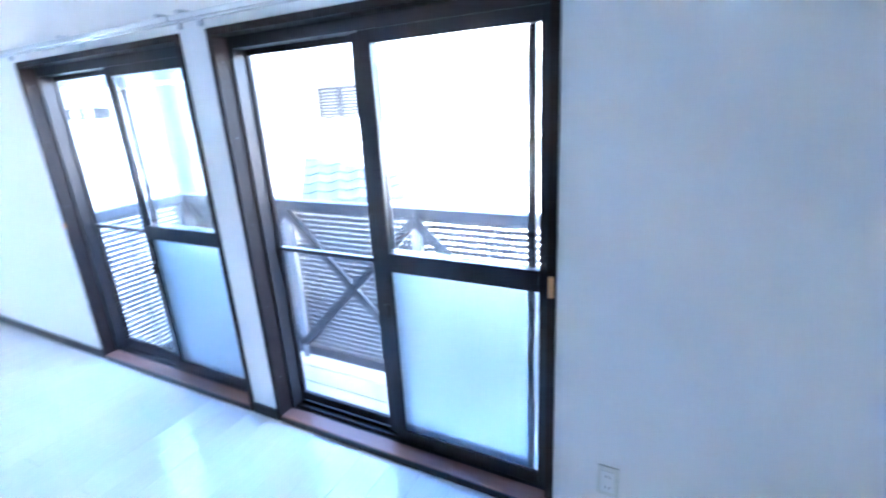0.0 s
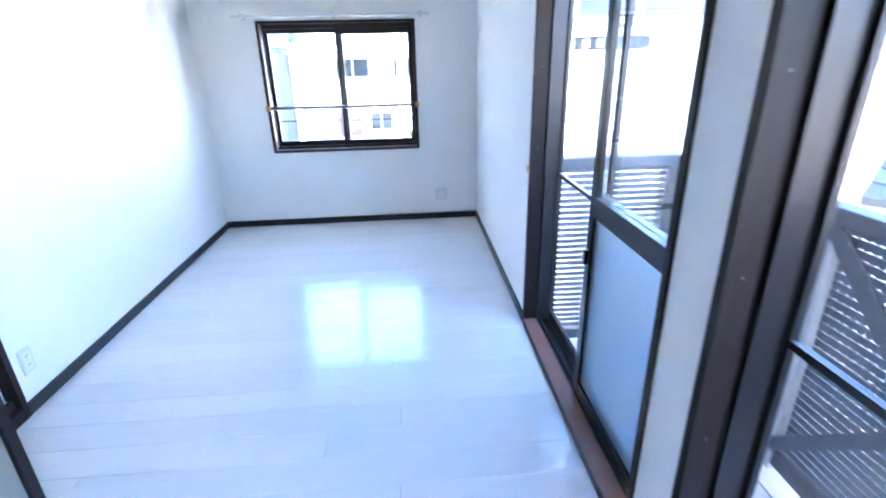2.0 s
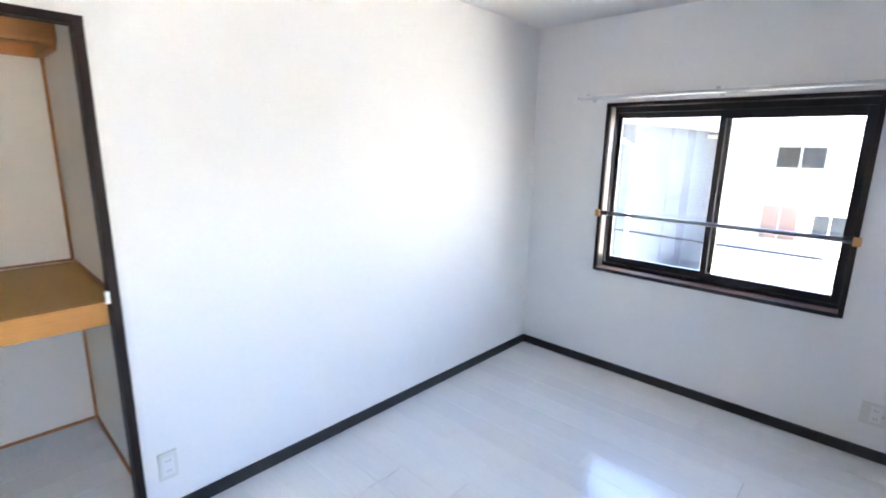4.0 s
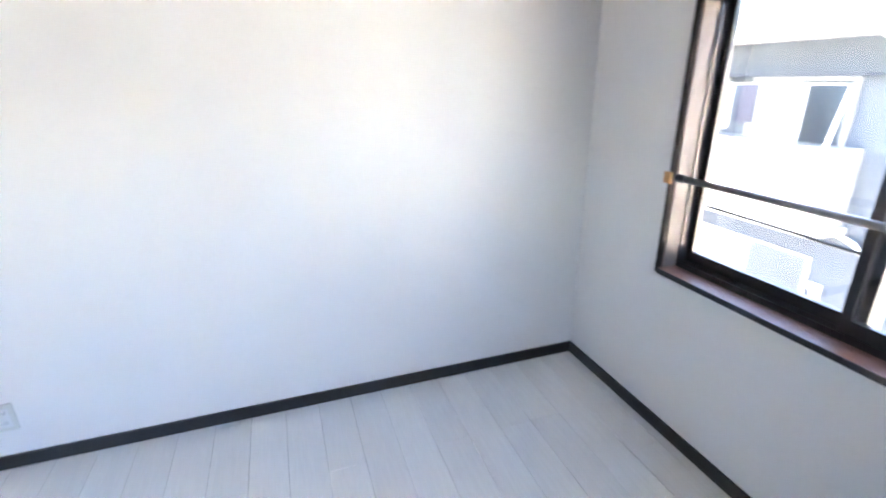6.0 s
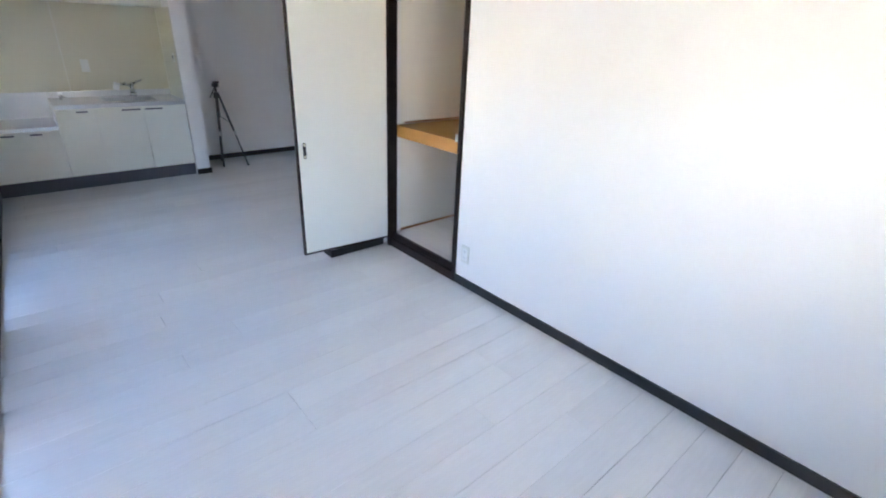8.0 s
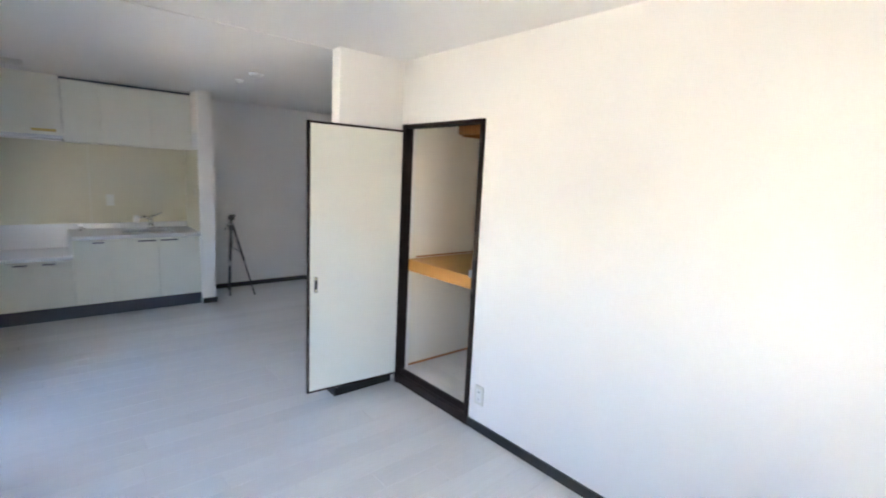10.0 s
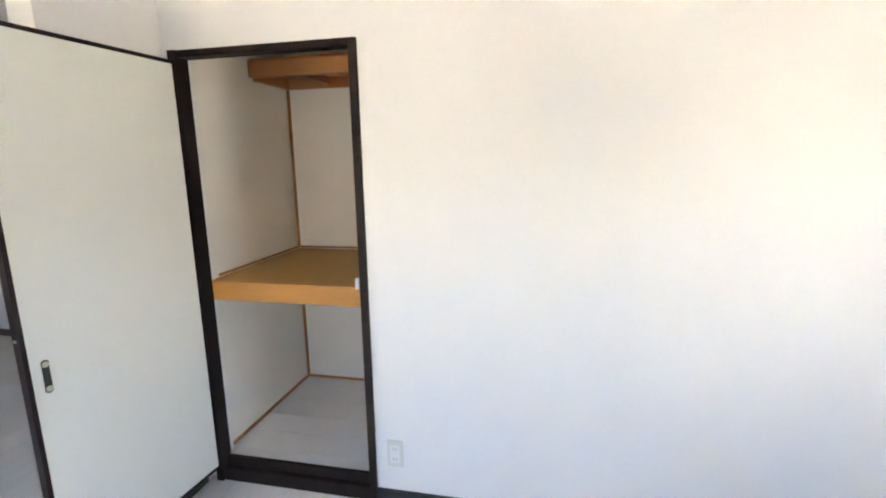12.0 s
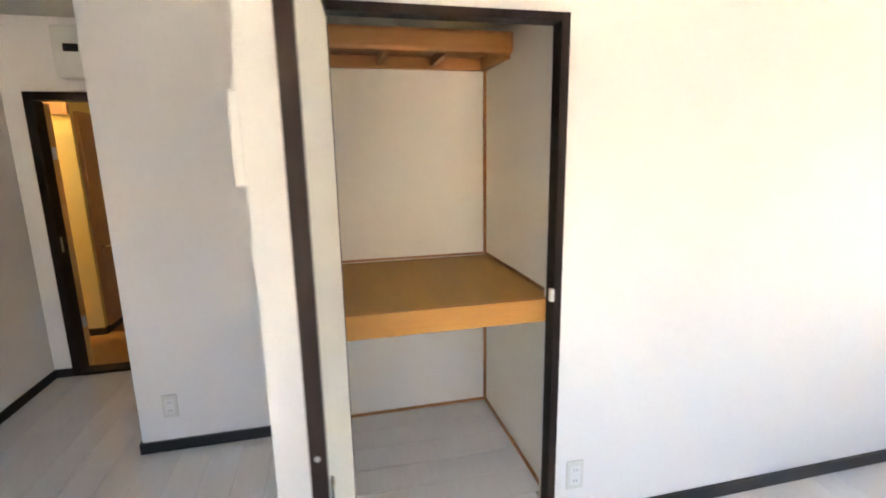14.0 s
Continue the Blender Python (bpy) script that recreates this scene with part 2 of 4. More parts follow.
# walls
setting("wall_far", boxes((-0.12, WX0 + 0.02, 0, 0.14, -0.3, H + 0.2), (WX1 - 0.02, W + 0.14, 0, 0.14, -0.3, H + 0.2),
                          (WX0 + 0.02, WX1 - 0.02, 0, 0.14, -0.3, WZ0 + 0.02), (WX0 + 0.02, WX1 - 0.02, 0, 0.14, WZ1 - 0.02, H + 0.2)),
        M_WALL, "white embossed wallpaper wall with a window opening")
e = 0.02
setting("wall_glazed", boxes((W, W + 0.14, 0, PAIRS[0][0] - e, -0.3, H + 0.2), (W, W + 0.14, PAIRS[0][1] + e, PAIRS[1][0] - e, -0.3, H + 0.2),
                             (W, W + 0.14, PAIRS[1][1] + e, KY0, -0.3, H + 0.2), (W, W + 0.14, KY1, BACK - 0.14, -0.3, H + 0.2),
                             (W, W + 0.14, KY0, KY1, -0.3, 0.69), (W, W + 0.14, KY0, KY1, 1.84, H + 0.2),
                             (W, W + 0.14, PAIRS[0][0] - e, PAIRS[0][1] + e, HEAD - e, H + 0.2), (W, W + 0.14, PAIRS[1][0] - e, PAIRS[1][1] + e, HEAD - e, H + 0.2),
                             (W, W + 0.14, PAIRS[0][0] - e, PAIRS[0][1] + e, -0.3, -0.05), (W, W + 0.14, PAIRS[1][0] - e, PAIRS[1][1] + e, -0.3, -0.05)),
        M_WALL, "white wallpaper wall with two glazed door openings", m=SLANT)
setting("wall_closet", boxes((-0.09, 0, 0, CLO_R - 0.015, -0.05, H + 0.02), (-0.09, 0, CLO_L + 0.015, STUB0 - 0.03, -0.05, H + 0.02),
                             (-0.09, 0, CLO_R - 0.015, CLO_L + 0.015, 1.865, H + 0.02)),
        M_WALL, "white embossed wallpaper wall beside the cupboard")
setting("wall_stub", boxes((-0.86, STUBX, STUB1, STUB0, -0.05, H + 0.02)), M_WALL, "short white wallpaper return wall")
setting("wall_closet_back", boxes((-0.96, -0.865, STUB1, -2.4, -0.05, H + 0.02), (-1.06, -0.96, -3.0, -4.25, -0.05, H + 0.02)), M_WALL,
        "white wallpaper wall in the dining area")
setting("wall_corridor_side", boxes((-2.06, -0.96, -4.39, -4.25, -0.05, H + 0.02)), M_WALL, "white wallpaper wall towards the corridor")
DO0, DO1 = -4.46, -5.19          # corridor door casing, outer sides
setting("wall_corridor_end", boxes((-2.16, -2.06, -4.25, DO0 + 0.0, -0.05, H + 0.02), (-2.16, -2.06, DO1, -5.42, -0.05, H + 0.02),
                                   (-2.16, -2.06, DO0, DO1, 1.87, H + 0.02)), M_WALL, "white wallpaper wall with the corridor doorway")
setting("wall_nook", boxes((-2.06, -1.31, -5.42, -5.30, -0.05, H + 0.02), (-1.43, -1.31, BACK, -5.42, -0.05, H + 0.02)), M_WALL,
        "white wallpaper wall beside the corridor doorway")
setting("wall_kitchen", boxes((-1.43, W + 0.14, BACK - 0.12, BACK, -0.3, H + 0.2)), M_WALL, "white wallpaper end wall of the kitchen")
setting("wall_kitchen_pillar", boxes((0.498, 0.638, BACK, -6.275, -0.05, H + 0.02)), M_WALL, "narrow white pier beside the kitchen unit")
setting("ceiling", boxes((-2.2, W + 0.14, BACK - 0.12, 0.14, H, H + 0.12), (STUBX, W - 0.02, -3.62, -3.535, H - 0.006, H)), M_CEIL, "white papered ceiling")
setting("roof_slab", boxes((-3.0, 3.1, BACK - 0.6, 0.4, H + 0.25, H + 0.4)), M_EXT_TAN, "tan roof soffit above the balcony")
# Unseen storey, added to throw shade over the tiled roof next door.
setting("upper_storey", boxes((-3.0, 2.5, BACK - 0.6, 0.14, H + 0.4, 5.0), (-3.4, 2.95, BACK - 0.9, 0.5, 5.0, 5.2)), M_EXT, "unseen storey added to shade the neighbouring tiled roof")

# baseboards
BB = 0.058
setting("baseboard", boxes((0.0, 0.012, -0.012, CLO_R, 0, BB), (0, W - 0.005, -0.012, 0, 0, BB),
                           (0.04, STUBX + 0.01, STUB0, STUB0 + 0.010, 0, BB), (STUBX, STUBX + 0.01, STUB1 - 0.01, STUB0, 0, BB),
                           (-0.86, STUBX, STUB1 - 0.01, STUB1, 0, BB),
                           (-0.96 + 0.0, -0.948, STUB1 - 0.01, -4.402, 0, BB), (-2.06, -0.96, -4.402, -4.39, 0, BB),
                           (-2.06, -2.048, -5.30, DO1, 0, BB), (-2.048, -1.298, -5.30, -5.288, 0, BB), (-1.31, -1.298, BACK, -5.30, 0, BB),
                           (-1.298, 0.498, BACK, BACK + 0.012, 0, BB), (0.486, 0.498, BACK + 0.012, -6.263, 0, BB), (0.498, 0.638, -6.275, -6.263, 0, BB)),
        M_BASE, "dark brown painted baseboard")
tagged(setting("baseboard_glazed", boxes((W - 0.012, W, -0.012, PAIRS[0][0], 0, BB), (W - 0.012, W, PAIRS[0][1], PAIRS[1][0], 0, BB),
                                         (W - 0.012, W, PAIRS[1][1], -6.28, 0, BB)), M_BASE, "dark brown painted baseboard", m=SLANT))


# ------------------------------------------------------------------ glazed door pairs
def glazed_pair(name, y0, y1, keeper_far):
    """Two sliding sashes stacked at the near half, a fly screen at the far half, in a dark casing; y0 > y1."""
    top = thing(name, "dark bronze sliding glass doors to the balcony, partly open with a fly screen", "glass door", kind="structure")
    c = 0.028
    X = W - 0.008
    for row in ((X, X + 0.115, y0, y0 - c, 0, HEAD), (X, X + 0.115, y1, y1 + c, 0, HEAD)):
        part("jamb_casing", boxes(row, bevel=0.002), M_TRIM, top, "dark stained timber casing", m=SLANT)
    part("head_casing", boxes((X, X + 0.115, y0 - c, y1 + c, HEAD - c, HEAD), bevel=0.002), M_TRIM, top, "dark stained timber casing", m=SLANT)
    part("sill", boxes((X, X + 0.075, y0 - c, y1 + c, -0.02, 0.034), bevel=0.003), M_SILL, top, "worn reddish brown timber sill", m=SLANT)
    part("sill_edge", boxes((X - 0.004, X - 0.0005, y0 - c, y1 + c, 0, 0.030)), M_BASE, top, m=SLANT)
    # aluminium frame
    fx0, fx1 = X + 0.076, X + 0.168
    part("frame", boxes((fx0, fx1, y0 - c, y0 - c - 0.014, 0.0, HEAD - c), (fx0, fx1, y1 + c, y1 + c + 0.014, 0.0, HEAD - c),
                        (fx0, fx1, y0 - c - 0.014, y1 + c + 0.014, HEAD - c - 0.045, HEAD - c), (fx0, fx1, y0 - c - 0.014, y1 + c + 0.014, -0.05, 0.028),
                        (fx0 + 0.02, fx0 + 0.025, y0 - c - 0.014, y1 + c + 0.014, 0.028, 0.045), (fx0 + 0.06, fx0 + 0.065, y0 - c - 0.014, y1 + c + 0.014, 0.028, 0.045)),
         M_ALU, top, m=SLANT)
    a, b = y0 - c - 0.014, y1 + c + 0.014
    mid = (a + b) / 2
    z0, z1 = 0.045, HEAD - c - 0.04
    rail0, rail1 = 0.864, 0.942

    def sash(x, ya, yb, s0, s1):
        for nm, row in (("stile", (x, x + 0.028, ya, ya - s0, z0, z1)), ("stile", (x, x + 0.028, yb, yb + s1, z0, z1)), ("top_rail", (x, x + 0.028, ya - s0, yb + s1, z1 - 0.05, z1)),
                        ("bottom_rail", (x, x + 0.028, ya - s0, yb + s1, z0, z0 + 0.06)), ("middle_rail", (x - 0.002, x + 0.030, ya - s0, yb + s1, rail0, rail1))):
            part(nm, boxes(row, bevel=0.003), M_ALU, top, m=SLANT)
        g = part("clear_pane", boxes((x + 0.011, x + 0.016, ya - s0 + 0.004, yb + s1 - 0.004, rail1 - 0.004, z1 - 0.046)), M_GLASS, top, m=SLANT)
        f = part("frosted_pane", boxes((x + 0.011, x + 0.016, ya - s0 + 0.004, yb + s1 - 0.004, z0 + 0.056, rail0 + 0.004)), M_FROST, top, "frosted lower glass pane", m=SLANT)
        g.visible_shadow = f.visible_shadow = False

    sash(fx0 + 0.004, mid + 0.03, b, 0.05, 0.035)
    sash(fx0 + 0.037, mid + 0.085, b + 0.055, 0.035, 0.03)
    # fly screen
    x = fx0 + 0.070
    part("screen_frame", boxes((x, x + 0.018, a, a - 0.014, z0, z1), (x, x + 0.018, mid + 0.0, mid + 0.03, z0, z1), (x, x + 0.018, a - 0.014, mid + 0.03, z1 - 0.03, z1),
                               (x, x + 0.018, a - 0.014, mid + 0.03, z0, z0 + 0.045), (x, x + 0.018, a - 0.014, mid + 0.03, 0.869, 0.887)), M_ALU, top, "fly screen frame", m=SLANT)
    part("screen_mesh", boxes((x + 0.008, x + 0.010, a - 0.012, mid + 0.028, z0 + 0.043, z1 - 0.028)), M_SCREEN, top, "grey fly screen mesh", m=SLANT).visible_shadow = False
    ky = y0 - 0.022 if keeper_far else y1 + 0.004
    kz = 0.925 if keeper_far else 0.96
    part("keeper", boxes((X - 0.014, X - 0.0005, ky, ky + (0.008 if keeper_far else 0.018), 0.89, kz), bevel=0.003), M_ORANGE, top, "amber latch keeper", m=SLANT)
    for z in (0.24, 0.62, 1.02, 1.40, 1.70):
        part("screw", rods(((X + 0.035, y0 - c - 0.0015, z), (X + 0.035, y0 - c + 0.002, z), 0.0032)), M_TOE, top, m=SLANT)
    part("crescent_latch", boxes((fx0 - 0.010, fx0 + 0.006, mid + 0.0, mid + 0.02, 0.66, 0.72), bevel=0.003), M_ALU, top, m=SLANT)
    return top


glazed_pair("door_far", *PAIRS[0], True)
glazed_pair("door_near", *PAIRS[1], False)


# curtain rails above the glazed doors
def curtain_rail(y0, y1):
    r = thing("curtain_rail", "white aluminium double curtain rail above the glazed doors", "curtain rail", "curtain rails")
    part("front_track", boxes((W - 0.10, W - 0.082, y0, y1, HEAD + 0.025, HEAD + 0.045), bevel=0.003), M_ALU_LIGHT, r, m=SLANT)
    part("rear_track", boxes((W - 0.055, W - 0.037, y0, y1, HEAD + 0.025, HEAD + 0.045), bevel=0.003), M_ALU_LIGHT, r, m=SLANT)
    for y in (y0 - 0.06, (y0 + y1) / 2, y1 + 0.06):
        part("bracket", boxes((W - 0.104, W - 0.001, y - 0.012, y + 0.012, HEAD + 0.045, HEAD + 0.058), (W - 0.012, W - 0.001, y - 0.012, y + 0.012, HEAD + 0.012, HEAD + 0.058)), M_ALU_LIGHT, r, m=SLANT)


for ya, yb in PAIRS:
    curtain_rail(ya + 0.08, yb - 0.08)

# ------------------------------------------------------------------ far window
win = thing("window_far", "dark bronze sliding window with a timber casing and a steel guard bar", "window", kind="structure")
c = 0.022
for nm, rw in (("jamb_casing", (WX0, WX0 + c, -0.008, 0.10, WZ0, WZ1)), ("jamb_casing", (WX1 - c, WX1, -0.008, 0.10, WZ0, WZ1)), ("head_casing", (WX0 + c, WX1 - c, -0.008, 0.10, WZ1 - c, WZ1))):
    part(nm, boxes(rw, bevel=0.002), M_TRIM, win, "dark stained timber casing")
part("window_sill", boxes((WX0 + c, WX1 - c, -0.012, 0.075, WZ0, WZ0 + c), bevel=0.002), M_SILL, win, "reddish brown timber sill")
part("sill_edge", boxes((WX0 + c, WX1 - c, -0.016, -0.0125, WZ0, WZ0 + c)), M_BASE, win)
a, b, z0, z1 = WX0 + c, WX1 - c, WZ0 + c, WZ1 - c
part("frame", boxes((a, a + 0.012, 0.076, 0.158, z0, z1), (b - 0.012, b, 0.076, 0.158, z0, z1), (a + 0.012, b - 0.012, 0.076, 0.158, z1 - 0.035, z1),
                    (a + 0.012, b - 0.012, 0.076, 0.158, z0 - 0.02, z0 + 0.022)), M_ALU, win)
part("jamb_liner", boxes((a + 0.001, a + 0.006, 0.005, 0.075, z0 + 0.002, z1 - 0.002)), M_LINER, win, "pale brown jamb liner")
midx = (a + b) / 2
for y, xa, xb in ((0.116, a + 0.012, midx + 0.028), (0.084, midx - 0.028, b - 0.012)):
    for nm, rw in (("stile", (xa, xa + (0.024 if y > 0.1 else 0.032), y, y + 0.026, z0 + 0.022, z1 - 0.03)), ("stile", (xb - 0.032, xb, y, y + 0.026, z0 + 0.022, z1 - 0.03)),
                   ("top_rail", (xa + 0.024, xb - 0.032, y, y + 0.026, z1 - (0.07 if y > 0.1 else 0.085), z1 - 0.03)), ("bottom_rail", (xa + 0.024, xb - 0.032, y, y + 0.026, z0 + 0.022, z0 + 0.065))):
        part(nm, boxes(rw, bevel=0.002), M_ALU, win)
    g = part("pane", boxes((xa + 0.020, xb - 0.028, y + 0.010, y + 0.015, z0 + 0.06, z1 - 0.066)), M_GLASS, win)
    g.visible_shadow = False
part("guard_bar", rods(((WX0 + 0.03, 0.015, 1.084), (WX1 - 0.03, 0.015, 1.084), 0.0125)), M_BAR, win, "brushed steel guard bar", smooth=True)
part("bar_socket", rods(((WX0 + 0.022, 0.015, 1.084), (WX0 + 0.06, 0.015, 1.084), 0.016), ((WX1 - 0.06, 0.015, 1.084), (WX1 - 0.022, 0.015, 1.084), 0.016)), M_TOE, win)
part("bar_bracket", boxes((WX0 - 0.012, WX0 + 0.021, -0.02, -0.009, 1.062, 1.107), (WX1 - 0.021, WX1 + 0.012, -0.02, -0.009, 1.062, 1.107), bevel=0.003), M_ORANGE, win, "amber plastic bracket")
part("sash_latch", boxes((midx - 0.014, midx + 0.006, 0.070, 0.085, 1.20, 1.26), bevel=0.003), M_ALU, win)
rail = thing("curtain_rail", "white aluminium curtain rail above the far window", "curtain rail", "curtain rails")
part("front_track", boxes((0.37, 1.99, -0.10, -0.084, WZ1 + 0.02, WZ1 + 0.038), bevel=0.003), M_ALU_LIGHT, rail)
part("rear_track", boxes((0.37, 1.99, -0.055, -0.039, WZ1 + 0.02, WZ1 + 0.038), bevel=0.003), M_ALU_LIGHT, rail)
for x in (0.45, 1.19, 1.91):
    part("bracket", boxes((x - 0.012, x + 0.012, -0.104, -0.001, WZ1 + 0.038, WZ1 + 0.05), (x - 0.012, x + 0.012, -0.012, -0.001, WZ1 + 0.008, WZ1 + 0.05)), M_ALU_LIGHT, rail)

# ------------------------------------------------------------------ built-in cupboard
cup = thing("closet", "open built-in cupboard with an orange wooden shelf and dark casing", "closet", kind="structure")
c = 0.030
for nm, rw in (("jamb_casing", (-0.045, 0.016, CLO_R, CLO_R - c, 0, 1.88)), ("jamb_casing", (-0.045, 0.026, CLO_L, CLO_L + 0.034, 0, 1.88)), ("head_casing", (-0.045, 0.016, CLO_L + 0.034, CLO_R - c, 1.853, 1.88))):
    part(nm, boxes(rw, bevel=0.002), M_TRIM, cup, "dark stained timber casing")
part("threshold", boxes((-0.095, 0.014, CLO_L + 0.034, CLO_R - c, -0.02, 0.062), (-0.034, -0.012, CLO_L + 0.034, CLO_R - c, 0.0621, 0.1045), bevel=0.003), M_TRIM, cup, "dark stained timber threshold")
for rw in ((-0.862, -0.09, CLO_R + 0.012, CLO_R + 0.10, 0.05, H), (-0.862, -0.09, CLO_L - 0.035, CLO_L + 0.003, 0.05, H), (-0.865, -0.858, CLO_L + 0.0035, CLO_R + 0.0115, 0.05, H)):
    part("inner_wall", boxes(rw), M_CLOSET, cup, "cream papered inner wall")
yl, yr = CLO_L + 0.003, CLO_R + 0.012
part("shelf_board", boxes((-0.857, -0.0915, yl + 0.002, yr - 0.002, 0.912, 0.931), (-0.0915, -0.060, CLO_L + 0.018, CLO_R - 0.018, 0.912, 0.931)), M_SHELF, cup, "brown plywood shelf")
part("shelf_front", boxes((-0.086, -0.050, CLO_L + 0.017, CLO_R - 0.017, 0.848, 0.9335), bevel=0.003), M_PINE, cup, "orange pine shelf front")
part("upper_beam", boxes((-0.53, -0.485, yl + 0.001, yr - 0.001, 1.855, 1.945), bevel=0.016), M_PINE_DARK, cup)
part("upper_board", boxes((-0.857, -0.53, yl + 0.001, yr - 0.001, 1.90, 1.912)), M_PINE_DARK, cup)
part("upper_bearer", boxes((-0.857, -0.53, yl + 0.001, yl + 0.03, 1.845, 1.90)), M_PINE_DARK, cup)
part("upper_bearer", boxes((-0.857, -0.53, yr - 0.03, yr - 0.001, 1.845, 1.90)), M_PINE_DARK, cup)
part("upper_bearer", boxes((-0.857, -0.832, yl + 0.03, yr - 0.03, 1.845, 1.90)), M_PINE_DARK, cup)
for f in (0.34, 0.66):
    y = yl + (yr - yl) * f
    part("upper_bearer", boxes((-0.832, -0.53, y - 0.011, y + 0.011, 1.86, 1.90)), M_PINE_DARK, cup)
# edging battens
part("batten", boxes((-0.857, -0.845, yl + 0.001, yl + 0.013, 0.11, 0.91), (-0.857, -0.845, yl + 0.001, yl + 0.013, 0.937, 1.845)), M_PINE_DARK, cup)
part("batten", boxes((-0.857, -0.845, yr - 0.013, yr - 0.001, 0.11, 0.91), (-0.857, -0.845, yr - 0.013, yr - 0.001, 0.937, 1.845)), M_PINE_DARK, cup)
part("batten", boxes((-0.845, -0.096, yl + 0.001, yl + 0.011, 0.103, 0.115), (-0.845, -0.096, yr - 0.011, yr - 0.001, 0.103, 0.115), (-0.857, -0.847, yl + 0.013, yr - 0.013, 0.103, 0.115)), M_PINE_DARK, cup)
part("batten", boxes((-0.845, -0.13, yl + 0.001, yl + 0.009, 0.937, 0.947), (-0.845, -0.13, yr - 0.009, yr - 0.001, 0.937, 0.947), (-0.857, -0.849, yl + 0.013, yr - 0.013, 0.937, 0.947)), M_PINE_DARK, cup)
for i in range(5):
    xa = -0.858 + i * 0.1525
    part("floor_board", boxes((xa + 0.001, xa + 0.1515, yl, yr, 0.06, 0.103), bevel=0.001), M_FLOOR, cup)
part("floor_board", boxes((-0.0955, -0.035, CLO_L + 0.034, CLO_R - c, 0.0625, 0.103), bevel=0.001), M_FLOOR, cup)
part("catch", boxes((0.004, 0.024, CLO_R - 0.045, CLO_R - c - 0.0005, 0.945, 0.99), bevel=0.003), M_PLASTIC, cup, "small ivory plastic catch")

# hinged cupboard door, standing open
DOORW = 0.678
cd = thing("closet_door", "open cream cupboard door edged with dark wood strips", "door", at=pose(0.032, -3.374, 0, 0, 0, -4.7))
part("leaf", boxes((0.014, DOORW - 0.014, -0.026, -0.001, 0.094, 1.824)), M_DOORSKIN, cd, "cream laminate leaf")
part("edging", boxes((0, 0.014, -0.028, 0.001, 0.08, 1.838), (DOORW - 0.014, DOORW, -0.028, 0.001, 0.08, 1.838), (0.014, DOORW - 0.014, -0.028, 0.001, 0.08, 0.094),
                     (0.014, DOORW - 0.014, -0.028, 0.001, 1.824, 1.838), bevel=0.001), M_TRIM, cd, "dark stained edge strips")
part("pull_plate", rods(((0.624, -0.0005, 0.856), (0.624, 0.003, 0.856), 0.011, 0.011, 20), ((0.624, -0.0005, 0.772), (0.624, 0.003, 0.772), 0.011, 0.011, 20)), M_SLOT, cd, "black recessed pull")
part("pull_recess", boxes((0.614, 0.634, -0.0004, 0.0028, 0.772, 0.856)), M_SLOT, cd)
for z in (0.853, 0.775):
    part("pull_cap", rods(((0.624, 0.003, z), (0.624, 0.007, z), 0.0095, 0.008, 18)), M_BRASS, cd, "pale brass pull cap")
part("lock", rods(((DOORW + 0.0005, -0.014, 0.945), (DOORW + 0.003, -0.014, 0.945), 0.005)), M_STEEL, cd)
for z in (0.32, 1.55):
    part("hinge", rods(((-0.003, -0.011, z - 0.035), (-0.003, -0.011, z + 0.035), 0.003)), M_TRIM, cd)


# ------------------------------------------------------------------ sockets and switches
def socket(at, wide=0.07, tall=0.12, label="ivory plastic double wall socket", tv=False):
    s = thing("wall_socket", label, "socket", "wall sockets", at)
    part("plate", boxes((-wide / 2, wide / 2, -0.008, -0.0005, -tall / 2, tall / 2), bevel=0.003), M_PLASTIC, s)
    part("insert", boxes((-0.022, 0.022, -0.0105, -0.0085, -0.042, 0.042), bevel=0.001), M_WHITE_PLASTIC, s)
    for z in (0.022, -0.022):
        for x in (-0.006, 0.006):
            part("slot", boxes((x - 0.001, x + 0.001, -0.0112, -0.0106, z - 0.005, z + 0.005)), M_SLOT, s)
    if tv:
        part("aerial_jack", rods(((wide / 4, -0.0085, 0), (wide / 4, -0.017, 0), 0.007)), M_STEEL, s)
    return s


socket(pose(0, -2.545, 0.232, 0, 0, 90))
socket(pose(2.062, 0, 0.244), 0.115, 0.12, "ivory plastic socket plate with an aerial jack", True)
socket(pose(-0.96, -4.243, 0.242, 0, 0, 90))
socket(pose(W - 0.0135 * 5.25, -5.25, 0.235, 0, 0, -90.8))
ic = thing("wall_intercom", "slim white wall intercom unit on the return wall", "intercom", at=pose(0.40, STUB1, 1.49))
part("body", boxes((-0.085, 0.085, -0.022, -0.0005, -0.09, 0.09), bevel=0.005), M_WHITE_PLASTIC, ic)
part("screen", boxes((-0.055, 0.03, -0.0235, -0.0225, 0.0, 0.06)), M_SLOT, ic)
hk = thing("wall_hook_plate", "small white plate high on the glazed wall", "wall plate", at=pose(W - 0.0135 * 0.98, -0.98, 1.84, 0, 0, -90.8))
part("plate", boxes((-0.022, 0.022, -0.008, -0.0005, -0.05, 0.05), bevel=0.003), M_WHITE_PLASTIC, hk)

